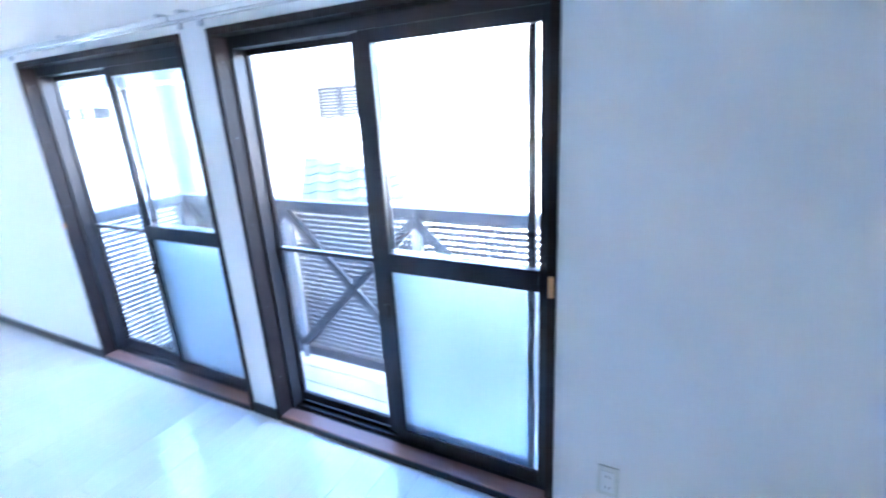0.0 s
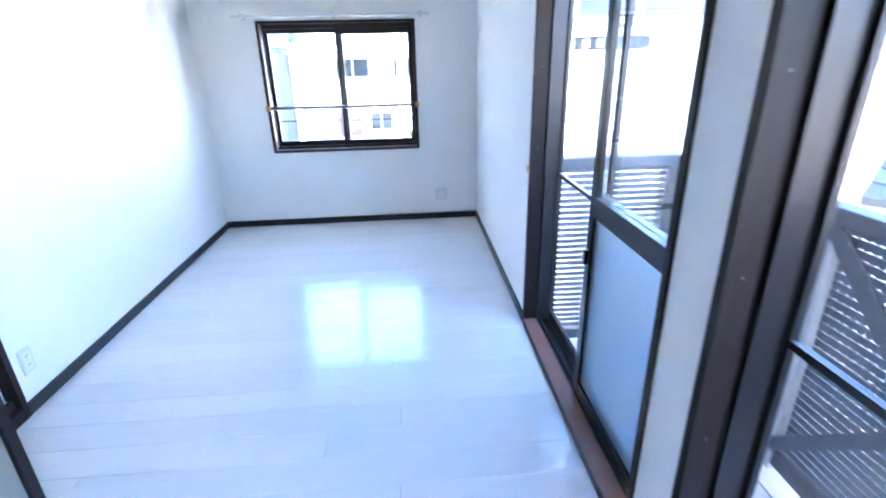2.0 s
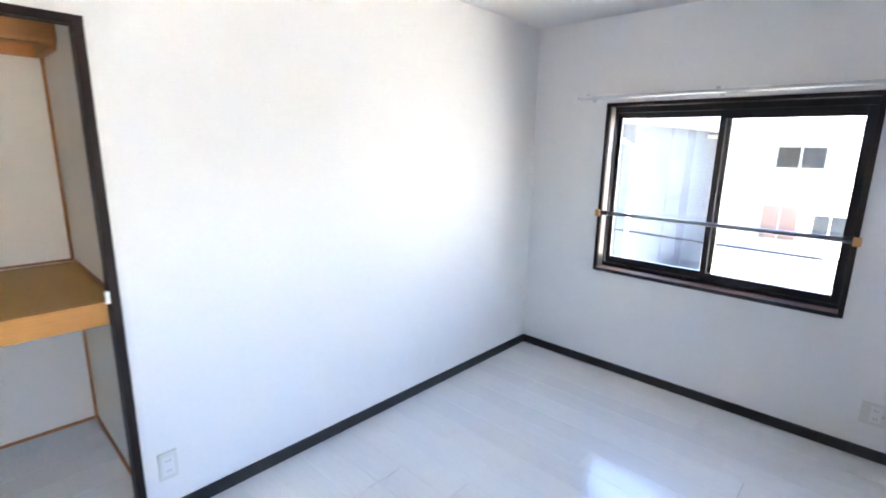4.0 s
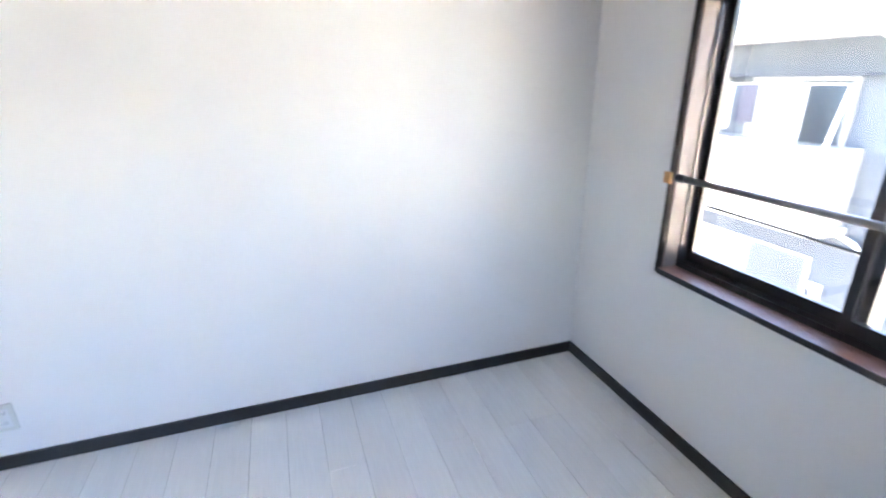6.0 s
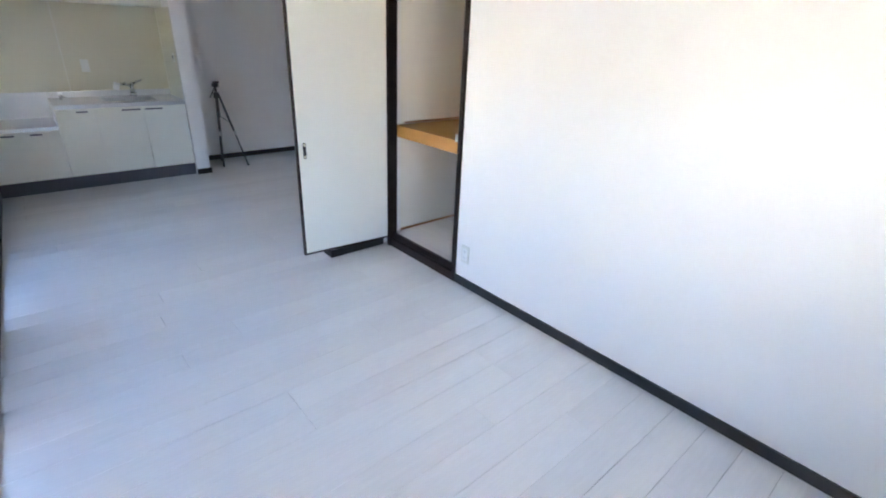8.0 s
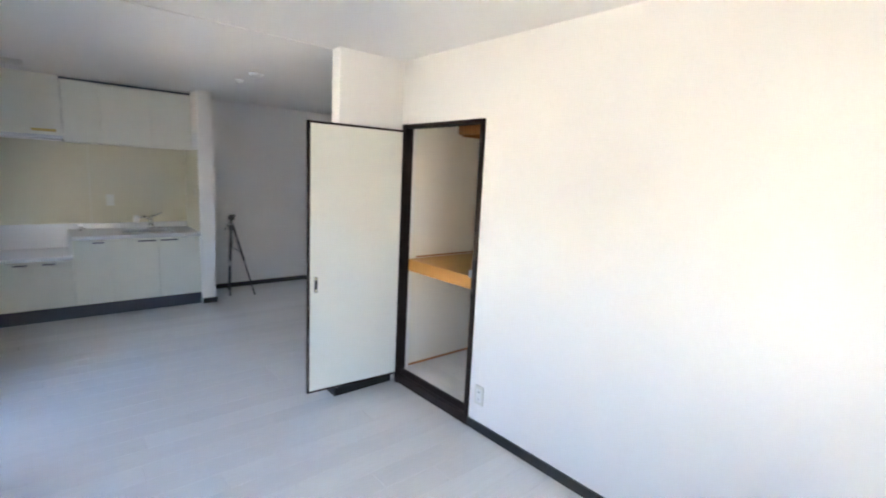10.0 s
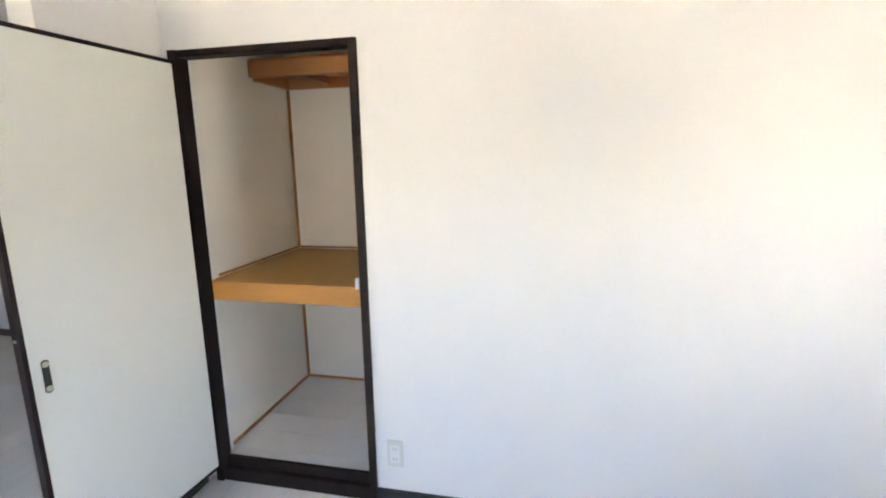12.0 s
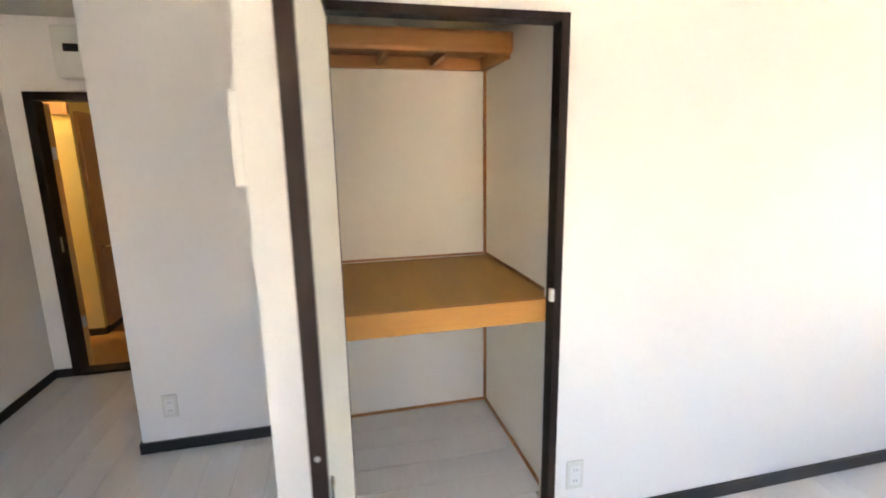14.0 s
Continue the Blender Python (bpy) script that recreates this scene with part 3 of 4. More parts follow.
for at, wd, lab in ((pose(-1.42, -5.30, 1.22, 0, 0, 180), 0.075, "beige light switch beside the corridor doorway"), (pose(-1.31, -5.45, 0.93, 0, 0, 90), 0.05, "small white switch at the wall corner")):
    lsw = thing("light_switch", lab, "switch", at=at)
    part("plate", boxes((-wd / 2, wd / 2, -0.009, -0.0005, -0.06, 0.06), bevel=0.003), M_PLASTIC, lsw)
    part("rocker", boxes((-0.013, 0.013, -0.013, -0.0095, -0.022, 0.022), bevel=0.002), M_PLASTIC, lsw)
    part("pilot_lamp", boxes((-0.004, 0.004, -0.0145, -0.0135, -0.004, 0.004)), M_WHITE_PLASTIC if wd > 0.06 else M_SLOT, lsw)
cl = thing("cable_clip", "small beige cable clip near the ceiling corner", "cable clip", at=pose(W - 0.001, -0.07, 1.96, 0, 0, -90.8))
part("clip", boxes((-0.012, 0.012, -0.012, -0.0005, -0.035, 0.035), bevel=0.003), M_LINER, cl)

# ------------------------------------------------------------------ kitchen
KF = -6.275          # front of the units
KW = W - 0.0135 * 6.5 - 0.005


def cabinet(name, x0, x1, y0, yf, z0, z1, doors, label, handle_top=True, group="kitchen units"):
    u = thing(name, label, "cabinet", group)
    part("body", boxes((x0 + 0.001, x1 - 0.001, y0, yf - 0.019, z0, z1)), M_CREAM, u)
    for i, (a, b, side) in enumerate(doors):
        d = part("door", boxes((a + 0.0045, b - 0.0045, yf - 0.018, yf, z0 + 0.003, z1 - 0.006), bevel=0.002), M_CREAM, u)
        if handle_top:
            cx = {"l": a + 0.10, "r": b - 0.10, "c": (a + b) / 2}[side]
            hw = 0.045 if b - a < 0.33 else 0.08
            part("handle", boxes((cx - hw, cx + hw, yf + 0.0005, yf + 0.012, z1 - 0.035, z1 - 0.022), bevel=0.002), M_TOE, d, "dark slim handle")
    return u


cabinet("sink_cabinet", 0.642, 1.755, BACK + 0.005, KF, 0.13, 0.765, ((0.642, 1.047, "r"), (1.047, 1.453, "l"), (1.453, 1.755, "l")), "cream laminate sink cabinet with dark slim handles")
cabinet("stove_cabinet", 1.757, KW, BACK + 0.005, KF, 0.13, 0.585, ((1.757, 2.035, "r"), (2.035, KW, "l")), "low cream laminate stove cabinet")
solid("toe_kick", boxes((0.642, KW, BACK + 0.01, KF - 0.035, 0, 0.129)), M_TOE, "dark grey plinth under the kitchen units", "plinth")
ct = thing("sink_worktop", "stainless steel sink worktop on the cream units", "worktop")
part("top", boxes((0.642, 0.87, BACK + 0.004, KF + 0.012, 0.767, 0.805), (1.33, 1.755, BACK + 0.004, KF + 0.012, 0.767, 0.805), (0.87, 1.33, BACK + 0.004, -6.74, 0.767, 0.805),
                  (0.87, 1.33, -6.36, KF + 0.012, 0.767, 0.805), bevel=0.004), M_STEEL, ct)
part("basin", boxes((0.85, 1.35, -6.76, -6.34, 0.64, 0.645), (0.85, 0.865, -6.76, -6.34, 0.645, 0.766), (1.335, 1.35, -6.76, -6.34, 0.645, 0.766),
                    (0.865, 1.335, -6.76, -6.745, 0.645, 0.766), (0.865, 1.335, -6.355, -6.34, 0.645, 0.766)), M_STEEL, ct)
part("upstand", boxes((0.642, 1.755, BACK + 0.003, BACK + 0.02, 0.806, 0.865), bevel=0.003), M_STEEL, ct)
st = thing("stove_worktop", "low stainless steel stove shelf with splash panels", "worktop")
part("top", boxes((1.757, KW, BACK + 0.004, KF + 0.010, 0.587, 0.62), bevel=0.004), M_STEEL, st)
part("back_panel", boxes((1.757, KW, BACK + 0.003, BACK + 0.008, 0.621, 0.865)), M_STEEL, st)
part("side_panel", boxes((1.756, 1.761, BACK + 0.01, KF - 0.01, 0.621, 0.80)), M_STEEL, st)
sp = thing("splash_panel", "cream glazed kitchen splash panels behind the worktop", "splashback")
part("panel", boxes((0.6425, 1.548, BACK + 0.0005, BACK + 0.0025, 0.60, 1.70)), M_TILE, sp)
part("panel", boxes((1.552, KW, BACK + 0.0005, BACK + 0.0025, 0.60, 1.70)), M_TILE, sp)
part("joint_strip", boxes((1.5485, 1.5515, BACK + 0.0005, BACK + 0.0035, 0.866, 1.69)), M_PLASTIC, sp)
part("side_panel", boxes((0.6385, 0.6405, BACK + 0.003, -6.30, 0.806, 1.689)), M_TILE, sp)
part("side_edge", boxes((0.6385, 0.642, -6.30, -6.292, 0.806, 1.689)), M_ALU_LIGHT, sp)
tp = thing("kitchen_tap", "chrome lever tap with a white filter head on the sink worktop", "tap", at=pose(1.02, -6.80, 0.8055))
part("base", rods(((0, 0, 0), (0, 0, 0.03), 0.034, 0.030, 20)), M_CHROME, tp, smooth=True)
part("column", rods(((0, 0, 0.028), (0, 0.012, 0.115), 0.026, 0.022, 20)), M_CHROME, tp, smooth=True)
spout = part("spout", rods(((0, 0.012, 0.10), (0.07, 0.07, 0.135), 0.014), ((0.066, 0.066, 0.134), (0.15, 0.13, 0.135), 0.013)), M_CHROME, tp, smooth=True)
part("filter_head", rods(((0.145, 0.126, 0.15), (0.165, 0.14, 0.085), 0.030, 0.026, 18)), M_WHITE_PLASTIC, spout, "white water filter head", smooth=True)
part("lever", rods(((0, 0.012, 0.115), (-0.015, 0.02, 0.135), 0.020), ((-0.012, 0.02, 0.13), (-0.10, 0.06, 0.175), 0.009, 0.007)), M_CHROME, tp, smooth=True)
gv = thing("gas_valve", "small chrome gas tap at the worktop edge", "valve", at=pose(1.66, -6.70, 0.806))
part("body", rods(((0, 0, 0), (0, 0, 0.05), 0.014), ((0, 0, 0.03), (-0.03, 0.02, 0.03), 0.009)), M_CHROME, gv, smooth=True)
part("knob", boxes((-0.016, 0.016, -0.005, 0.005, 0.05, 0.068), bevel=0.002), M_WHITE_PLASTIC, gv)
UF = -6.56
cabinet("wall_cabinet", 0.578, 1.75, BACK + 0.004, UF, 1.69, 2.275, ((0.578, 1.023, "l"), (1.023, 1.452, "l"), (1.452, 1.75, "l")), "cream laminate wall cabinet with three doors", False)
solid("wall_cabinet_trim", boxes((0.573, 1.752, BACK + 0.004, UF + 0.006, 2.276, 2.29)), M_RAILPANEL, "grey strip above the wall cabinets", "trim strip")
hd = thing("range_hood", "flat cream range hood with an aluminium lip", "range hood")
part("cover", boxes((1.752, KW, BACK + 0.004, UF - 0.02, 1.745, 2.09), bevel=0.003), M_CREAM, hd)
part("lip", boxes((1.752, KW, BACK + 0.05, UF, 1.715, 1.744), bevel=0.003), M_ALU_LIGHT, hd)
part("duct_cover", boxes((1.756, KW, BACK + 0.004, UF - 0.045, 2.0915, H - 0.001), bevel=0.002), M_CREAM, hd)
part("label", boxes((1.80, 1.98, UF - 0.0195, UF - 0.018, 1.775, 1.80)), M_TAPE, hd, "faded yellow label")
sw = thing("wall_socket", "ivory socket on the kitchen splash panel", "socket", "wall sockets", pose(1.38, BACK + 0.0025, 1.11, 0, 0, 180))
part("plate", boxes((-0.035, 0.035, -0.008, -0.0005, -0.06, 0.06), bevel=0.003), M_PLASTIC, sw)
sw2 = thing("light_switch", "ivory light switch on the narrow pier", "switch", at=pose(0.641, -6.42, 1.22, 0, 0, 90))
part("plate", boxes((-0.02, 0.02, -0.010, -0.0005, -0.045, 0.045), bevel=0.003), M_PLASTIC, sw2)
part("rocker", boxes((-0.008, 0.008, -0.013, -0.0105, -0.02, 0.02), bevel=0.001), M_SLOT, sw2)
kwn = thing("window_kitchen", "narrow dark framed kitchen window", "window", kind="structure")
part("frame", boxes((W - 0.012, W + 0.12, KY0 + 0.012, KY0 - 0.018, 0.678, 1.852), (W - 0.012, W + 0.12, KY1 - 0.012, KY1 + 0.018, 0.678, 1.852),
                    (W - 0.012, W + 0.12, KY0 - 0.018, KY1 + 0.018, 1.822, 1.852), (W - 0.012, W + 0.12, KY0 - 0.018, KY1 + 0.018, 0.678, 0.708)), M_TRIM, kwn, m=SLANT)
part("sash_frame", boxes((W + 0.07, W + 0.10, KY0 - 0.019, KY0 - 0.05, 0.709, 1.821), (W + 0.07, W + 0.10, KY1 + 0.019, KY1 + 0.05, 0.709, 1.821),
                         (W + 0.07, W + 0.10, KY0 - 0.05, KY1 + 0.05, 1.78, 1.821), (W + 0.07, W + 0.10, KY0 - 0.05, KY1 + 0.05, 0.709, 0.75), (W + 0.07, W + 0.10, -6.47, -6.50, 0.75, 1.78)), M_ALU, kwn, m=SLANT)
part("pane", boxes((W + 0.083, W + 0.088, KY0 - 0.045, KY1 + 0.045, 0.74, 1.79)), M_FROST, kwn, m=SLANT)
# Added shutter over an assumed window; its gap sets the kitchen light.
bm = bmesh.new()
for i in range(18):
    block(bm, W + 0.125, W + 0.135, KY0, KY1, 0.989 + i * 0.048, 0.989 + i * 0.048 + 0.045, bevel=0.004)
part("outer_shutter", bm, M_SHUTTER, kwn, "added grey shutter that limits light into the kitchen", m=SLANT)


# ceiling fittings
def ceiling_disc(name, label, cat, x, y, r, h):
    d = thing(name, label, cat, at=pose(x, y, H))
    part("base", rods(((0, 0, -h * 0.45), (0, 0, -0.0005), r)), M_WHITE_PLASTIC, d, smooth=False)
    part("head", rods(((0, 0, -h), (0, 0, -h * 0.45), r * 0.62, r * 0.85)), M_PLASTIC, d)


ceiling_disc("ceiling_rose", "small ivory ceiling rose for a lamp", "ceiling rose", 0.53, -4.82, 0.055, 0.03)
ceiling_disc("fire_sensor", "small white ceiling heat sensor", "sensor", 0.53, -5.25, 0.035, 0.03)
av = thing("ceiling_vent", "small grey ceiling alarm box", "alarm", at=pose(2.07, -6.0, H))
part("body", boxes((-0.07, 0.07, -0.05, 0.05, -0.035, -0.0005), bevel=0.006), M_PLASTIC, av)

# ------------------------------------------------------------------ tripod
tri = thing("tripod", "folded-out black camera tripod standing on the floor", "tripod", at=pose(0.235, -6.56, 0))
part("head", boxes((-0.03, 0.03, -0.03, 0.03, 0.90, 0.94), (-0.045, 0.02, -0.02, 0.02, 0.94, 0.962), bevel=0.005), M_BLACK, tri)
part("centre_column", rods(((0, 0, 0.56), (0, 0, 0.90), 0.012)), M_BLACK, tri, smooth=True)
part("collar", rods(((0, 0, 0.78), (0, 0, 0.84), 0.032)), M_BLACK, tri)
part("pan_handle", rods(((0.0, 0, 0.91), (0.10, 0.10, 0.80), 0.006)), M_BLACK, tri)
for fx, fy in ((-0.20, 0.18), (-0.01, -0.20), (0.06, 0.10)):
    k = Vector((fx, fy, 0.006))
    t0 = Vector((fx * 0.10, fy * 0.10, 0.81))
    leg = part("leg", rods((t0, t0.lerp(k, 0.55), 0.013), (t0.lerp(k, 0.5), k, 0.009)), M_BLACK, tri, smooth=True)
    part("foot", rods((k + Vector((0, 0, -0.005)), k + Vector((0, 0, 0.02)), 0.012)), M_SLOT, leg)
    part("clamp", rods((t0.lerp(k, 0.50), t0.lerp(k, 0.56), 0.018)), M_STEEL, leg)
    part("strut", rods(((0, 0, 0.58), t0.lerp(k, 0.38), 0.004)), M_BLACK, leg)

# ------------------------------------------------------------------ corridor beyond the doorway
dr = thing("door_corridor", "dark framed doorway with an open brown wooden door", "door", kind="structure")
part("casing", boxes((-2.165, -2.048, DO0, DO0 - 0.05, 0, 1.87), (-2.165, -2.048, DO1, DO1 + 0.05, 0, 1.87), (-2.165, -2.048, DO0 - 0.05, DO1 + 0.05, 1.82, 1.87), bevel=0.003), M_TRIM, dr)
part("threshold", boxes((-2.165, -2.045, DO0 - 0.05, DO1 + 0.05, -0.01, 0.02), bevel=0.003), M_TRIM, dr)
part("strike", boxes((-2.10, -2.08, DO1 + 0.0505, DO1 + 0.053, 0.86, 0.96)), M_STEEL, dr)
setting("corridor_floor", boxes((-4.4, -2.165, -6.4, -4.0, -0.05, 0.0)), M_HALLWOOD, "orange brown wooden corridor floor")
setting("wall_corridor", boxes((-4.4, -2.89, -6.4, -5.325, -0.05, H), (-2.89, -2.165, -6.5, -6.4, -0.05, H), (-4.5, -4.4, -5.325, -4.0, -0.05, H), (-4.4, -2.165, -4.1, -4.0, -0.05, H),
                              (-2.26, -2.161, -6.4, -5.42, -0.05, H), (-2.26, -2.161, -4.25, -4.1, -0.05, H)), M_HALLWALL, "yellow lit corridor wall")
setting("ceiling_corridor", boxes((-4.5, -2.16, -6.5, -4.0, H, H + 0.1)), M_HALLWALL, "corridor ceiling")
setting("baseboard_corridor", boxes((-2.89, -2.878, -6.4, -5.313, 0, 0.06), (-4.4, -2.89, -5.325, -5.313, 0, 0.06)), M_BASE, "dark corridor baseboard")
setting("corridor_lintel", boxes((-2.889, -2.86, -6.4, -5.325, 1.80, 1.96), bevel=0.004), M_DOORWOOD, "brown wooden lintel along the corridor wall")
# Unseen lamp, added to light one face of the corridor wall.
ld = thing("unseen_corridor_lamp", "unseen round warm lamp assumed in the corridor", "ceiling lamp", at=pose(-2.58, -6.0, H))
part("shade", rods(((0, 0, -0.07), (0, 0, -0.0005), 0.12)), M_BULB, ld)
rd = thing("room_door", "closed brown wooden corridor door with a silver lever", "door", at=pose(-2.93, -5.323, 0))
part("leaf", boxes((-0.68, 0.0, 0.0, 0.03, 0.065, 1.83), bevel=0.002), M_DOORWOOD, rd)
part("lever", rods(((-0.06, 0.03, 0.74), (-0.06, 0.08, 0.74), 0.010), ((-0.06, 0.08, 0.74), (-0.18, 0.08, 0.74), 0.010)), M_CHROME, rd, smooth=True)
oleaf = thing("corridor_door_leaf", "open orange wooden door with a dark glazing frame", "door", at=pose(-2.172, -5.128, 0, 0, 0, 216))
part("leaf", boxes((0.0, 0.62, -0.016, 0.016, 0.02, 1.81), bevel=0.002), M_ORANGEWOOD, oleaf)
part("glazing_frame", boxes((0.14, 0.165, -0.026, -0.0165, 0.28, 1.66), (0.575, 0.60, -0.026, -0.0165, 0.28, 1.66), (0.165, 0.575, -0.026, -0.0165, 0.28, 0.305), (0.165, 0.575, -0.026, -0.0165, 1.635, 1.66)), M_TRIM, oleaf, "dark glazing frame")
part("edge_strip", boxes((0.6205, 0.628, -0.018, 0.018, 0.02, 1.81)), M_TRIM, oleaf)
for z in (0.35, 1.5):
    part("hinge", rods(((0, 0, z - 0.04), (0, 0, z + 0.04), 0.0135)), M_STEEL, oleaf)
bx = thing("fuse_box", "ivory wall fuse box above the doorway", "fuse box", at=pose(-2.06, -4.79, 2.09, 0, 0, 90))
part("box", boxes((-0.16, 0.16, -0.10, -0.0005, -0.15, 0.15), bevel=0.012), M_PLASTIC, bx)
part("window", boxes((-0.10, -0.02, -0.104, -0.1005, -0.0, 0.045)), M_SLOT, bx)

# ------------------------------------------------------------------ balcony
DZ = -0.30
for i in range(5):
    xa = W + 0.205 + i * 0.157
    solid("deck_board", boxes((xa, xa + 0.151, -6.6, -1.80, DZ - 0.03, DZ), bevel=0.003), M_DECK, "pale grey balcony deck board", "deck board", "balcony deck boards", m=SLANT)
setting("balcony_slab", boxes((W + 0.14, 3.45, -6.9, -1.70, DZ - 0.25, DZ - 0.031)), M_CONCRETE, "concrete balcony slab", m=SLANT)
setting("outer_wall_base", boxes((W + 0.0, W + 0.14, -6.9, 0.14, -3.3, -0.30)), M_EXT, "rendered outer wall below the balcony", m=SLANT)
RX = 3.34


def balustrade(ya, yb, name="balcony_railing"):
    b = thing(name, "dark balcony railing with louvred panels and cross braces", "railing", kind="")
    part("top_rail", boxes((RX - 0.03, RX + 0.05, ya, yb, 0.85, 0.915), bevel=0.006), M_RAIL, b, m=SLANT)
    part("bottom_rail", boxes((RX - 0.015, RX + 0.035, ya, yb, DZ + 0.03, DZ + 0.10), bevel=0.004), M_RAIL, b, m=SLANT)
    n = round(abs(yb - ya) / 1.035)
    ys = [ya + (yb - ya) * i / n for i in range(n + 1)]
    for y in ys[1:]:
        part("post", boxes((RX - 0.02, RX + 0.02, y - 0.028, y + 0.028, DZ + 0.0, 0.849), bevel=0.003), M_RAILPOST, b, "pale grey metal post", m=SLANT)
    for y, y2 in zip(ys, ys[1:]):
        bm = bmesh.new()
        w = 0.03
        for s0, s1 in (((y, DZ + 0.12), (y2, 0.84)), ((y, 0.84), (y2, DZ + 0.12))):
            p, q = Vector((RX - 0.012, *s0)), Vector((RX - 0.012, *s1))
            d = (q - p).normalized()
            s = d.cross(Vector((1, 0, 0))) * w
            vs = [bm.verts.new(v + Vector((k, 0, 0))) for k in (-0.012, 0.006) for v in (p + s, q + s, q - s, p - s)]
            for f in ((0, 1, 2, 3), (7, 6, 5, 4), (0, 4, 5, 1), (1, 5, 6, 2), (2, 6, 7, 3), (3, 7, 4, 0)):
                bm.faces.new([vs[j] for j in f])
        part("cross_brace", bm, M_RAIL, b, m=SLANT)
        slat = mesh_of("slat", boxes((RX + 0.022, RX + 0.030, y - 0.001, y2 + 0.001, 0, 0.0265)), M_RAILPANEL, m=SLANT)
        z = DZ + 0.112
        while z < 0.83:
            o = new("slat", slat)
            o.parent, o.location = b, (0, 0, z)
            z += 0.036
        bm = bmesh.new()
        yy = y - 0.02
        while yy > y2 + 0.014:
            block(bm, RX + 0.0305, RX + 0.034, yy, yy - 0.022, DZ + 0.10, 0.85)
            yy -= 0.036
        tagged(part("lattice_bars", bm, M_RAILPANEL, b, m=SLANT), kind="stuff")
    return b


balustrade(-1.905, -6.095)
cp = thing("balcony_corner_post", "square dark corner post of the balcony railing", "post", at=pose(RX - 0.0135 * 1.85, -1.845, DZ))
part("post", boxes((-0.06, 0.06, -0.055, 0.055, 0, 1.148), bevel=0.006), M_RAIL, cp)
part("bracket", boxes((-0.075, -0.0605, -0.03, 0.03, 0.95, 0.97), bevel=0.003), M_RAIL, cp)
br = thing("balcony_end_railing", "short dark balcony end railing with louvres", "railing")
part("top_rail", boxes((W + 0.16, RX - 0.031, -1.82, -1.90, 0.85, 0.915), bevel=0.006), M_RAIL, br)
part("bottom_rail", boxes((W + 0.16, RX - 0.02, -1.84, -1.88, DZ + 0.03, DZ + 0.10)), M_RAIL, br)
bm = bmesh.new()
z = DZ + 0.115
while z < 0.84:
    block(bm, W + 0.16, RX - 0.02, -1.855, -1.863, z, z + 0.028)
    z += 0.036
part("louvre_panel", bm, M_RAILPANEL, br)

# ------------------------------------------------------------------ outdoors
GZ = -3.3
setting("ground", boxes((-900, 900, -900, 900, GZ - 0.5, GZ)), M_GROUND, "pale concrete yard and lane")


def house(name, x0, x1, y0, y1, z1, wall, label, windows=(), roof='flat', ridge='x', o=0.45):
    h = thing(name, label, "house")
    part("wall", boxes((x0, x1, y0, y1, GZ - 0.02, z1)), wall, h)
    bm = bmesh.new()
    if roof == 'none':
        block(bm, x0 + 0.2, x1 - 0.2, y0 + 0.2, y1 - 0.2, z1 + 0.35, z1 + 0.5)
    elif roof == 'flat':
        block(bm, x0 - 0.2, x1 + 0.2, y0 - 0.2, y1 + 0.2, z1, z1 + 0.25)
    else:
        if ridge == 'x':
            ym = (y0 + y1) / 2
            pts = [(x, y, z) for x in (x0 - o, x1 + o) for y, z in ((y0 - o, z1 - 0.12), (ym, z1 + 1.5), (y1 + o, z1 - 0.12), (y1 + o, z1 + 0.02), (ym, z1 + 1.66), (y0 - o, z1 + 0.02))]
        else:
            xm = (x0 + x1) / 2
            pts = [(x, y, z) for y in (y0 - o, y1 + o) for x, z in ((x0 - o, z1 - 0.12), (xm, z1 + 1.5), (x1 + o, z1 - 0.12), (x1 + o, z1 + 0.02), (xm, z1 + 1.66), (x0 - o, z1 + 0.02))]
        v = [bm.verts.new(p) for p in pts]
        for q in ((0, 1, 4, 5), (1, 2, 3, 4), (6, 7, 10, 11), (7, 8, 9, 10), (0, 6, 7, 1), (1, 7, 8, 2), (2, 8, 9, 3), (3, 9, 10, 4), (4, 10, 11, 5), (5, 11, 6, 0)):
            bm.faces.new([v[i] for i in q])
    part("roof", bm, M_ROOF, h)
    for face, a, b, za, zb, m in windows:
        if face == 'y':
            fr = boxes((a - 0.06, b + 0.06, y0 - 0.06, y0 - 0.001, za - 0.06, zb + 0.06))
            gl = boxes((a, (a + b) / 2 - 0.025, y0 - 0.075, y0 - 0.061, za, zb), ((a + b) / 2 + 0.025, b, y0 - 0.075, y0 - 0.061, za, zb))
        else:
            fr = boxes((x0 - 0.06, x0 - 0.001, a - 0.06, b + 0.06, za - 0.06, zb + 0.06))
            gl = boxes((x0 - 0.075, x0 - 0.061, a, (a + b) / 2 - 0.025, za, zb), (x0 - 0.075, x0 - 0.061, (a + b) / 2 + 0.025, b, za, zb))
        w = part("window", fr, M_EXTFRAME, h)
        part("pane", gl, m, w)
    return h


A_Y = 8.0
A_Z = -0.14
apt = thing("house", "white apartment house with a projecting balcony and laundry", "house", at=pose(0, 0, A_Z))
part("wall", boxes((-12, -2.45, A_Y, 15, GZ - A_Z - 0.02, 2.9)), M_EXT_SHADED, apt)
part("roof", boxes((-12.6, -1.95, A_Y - 1.02, 15.6, 2.21, 2.34), (-12.4, -2.1, A_Y - 0.5, 15.4, 2.34, 2.9)), M_EXT_PALE, apt)
gut = part("gutter", boxes((-12.6, -1.9, A_Y - 1.14, A_Y - 1.025, 2.17, 2.29), bevel=0.02), M_WHITE_PLASTIC, apt)
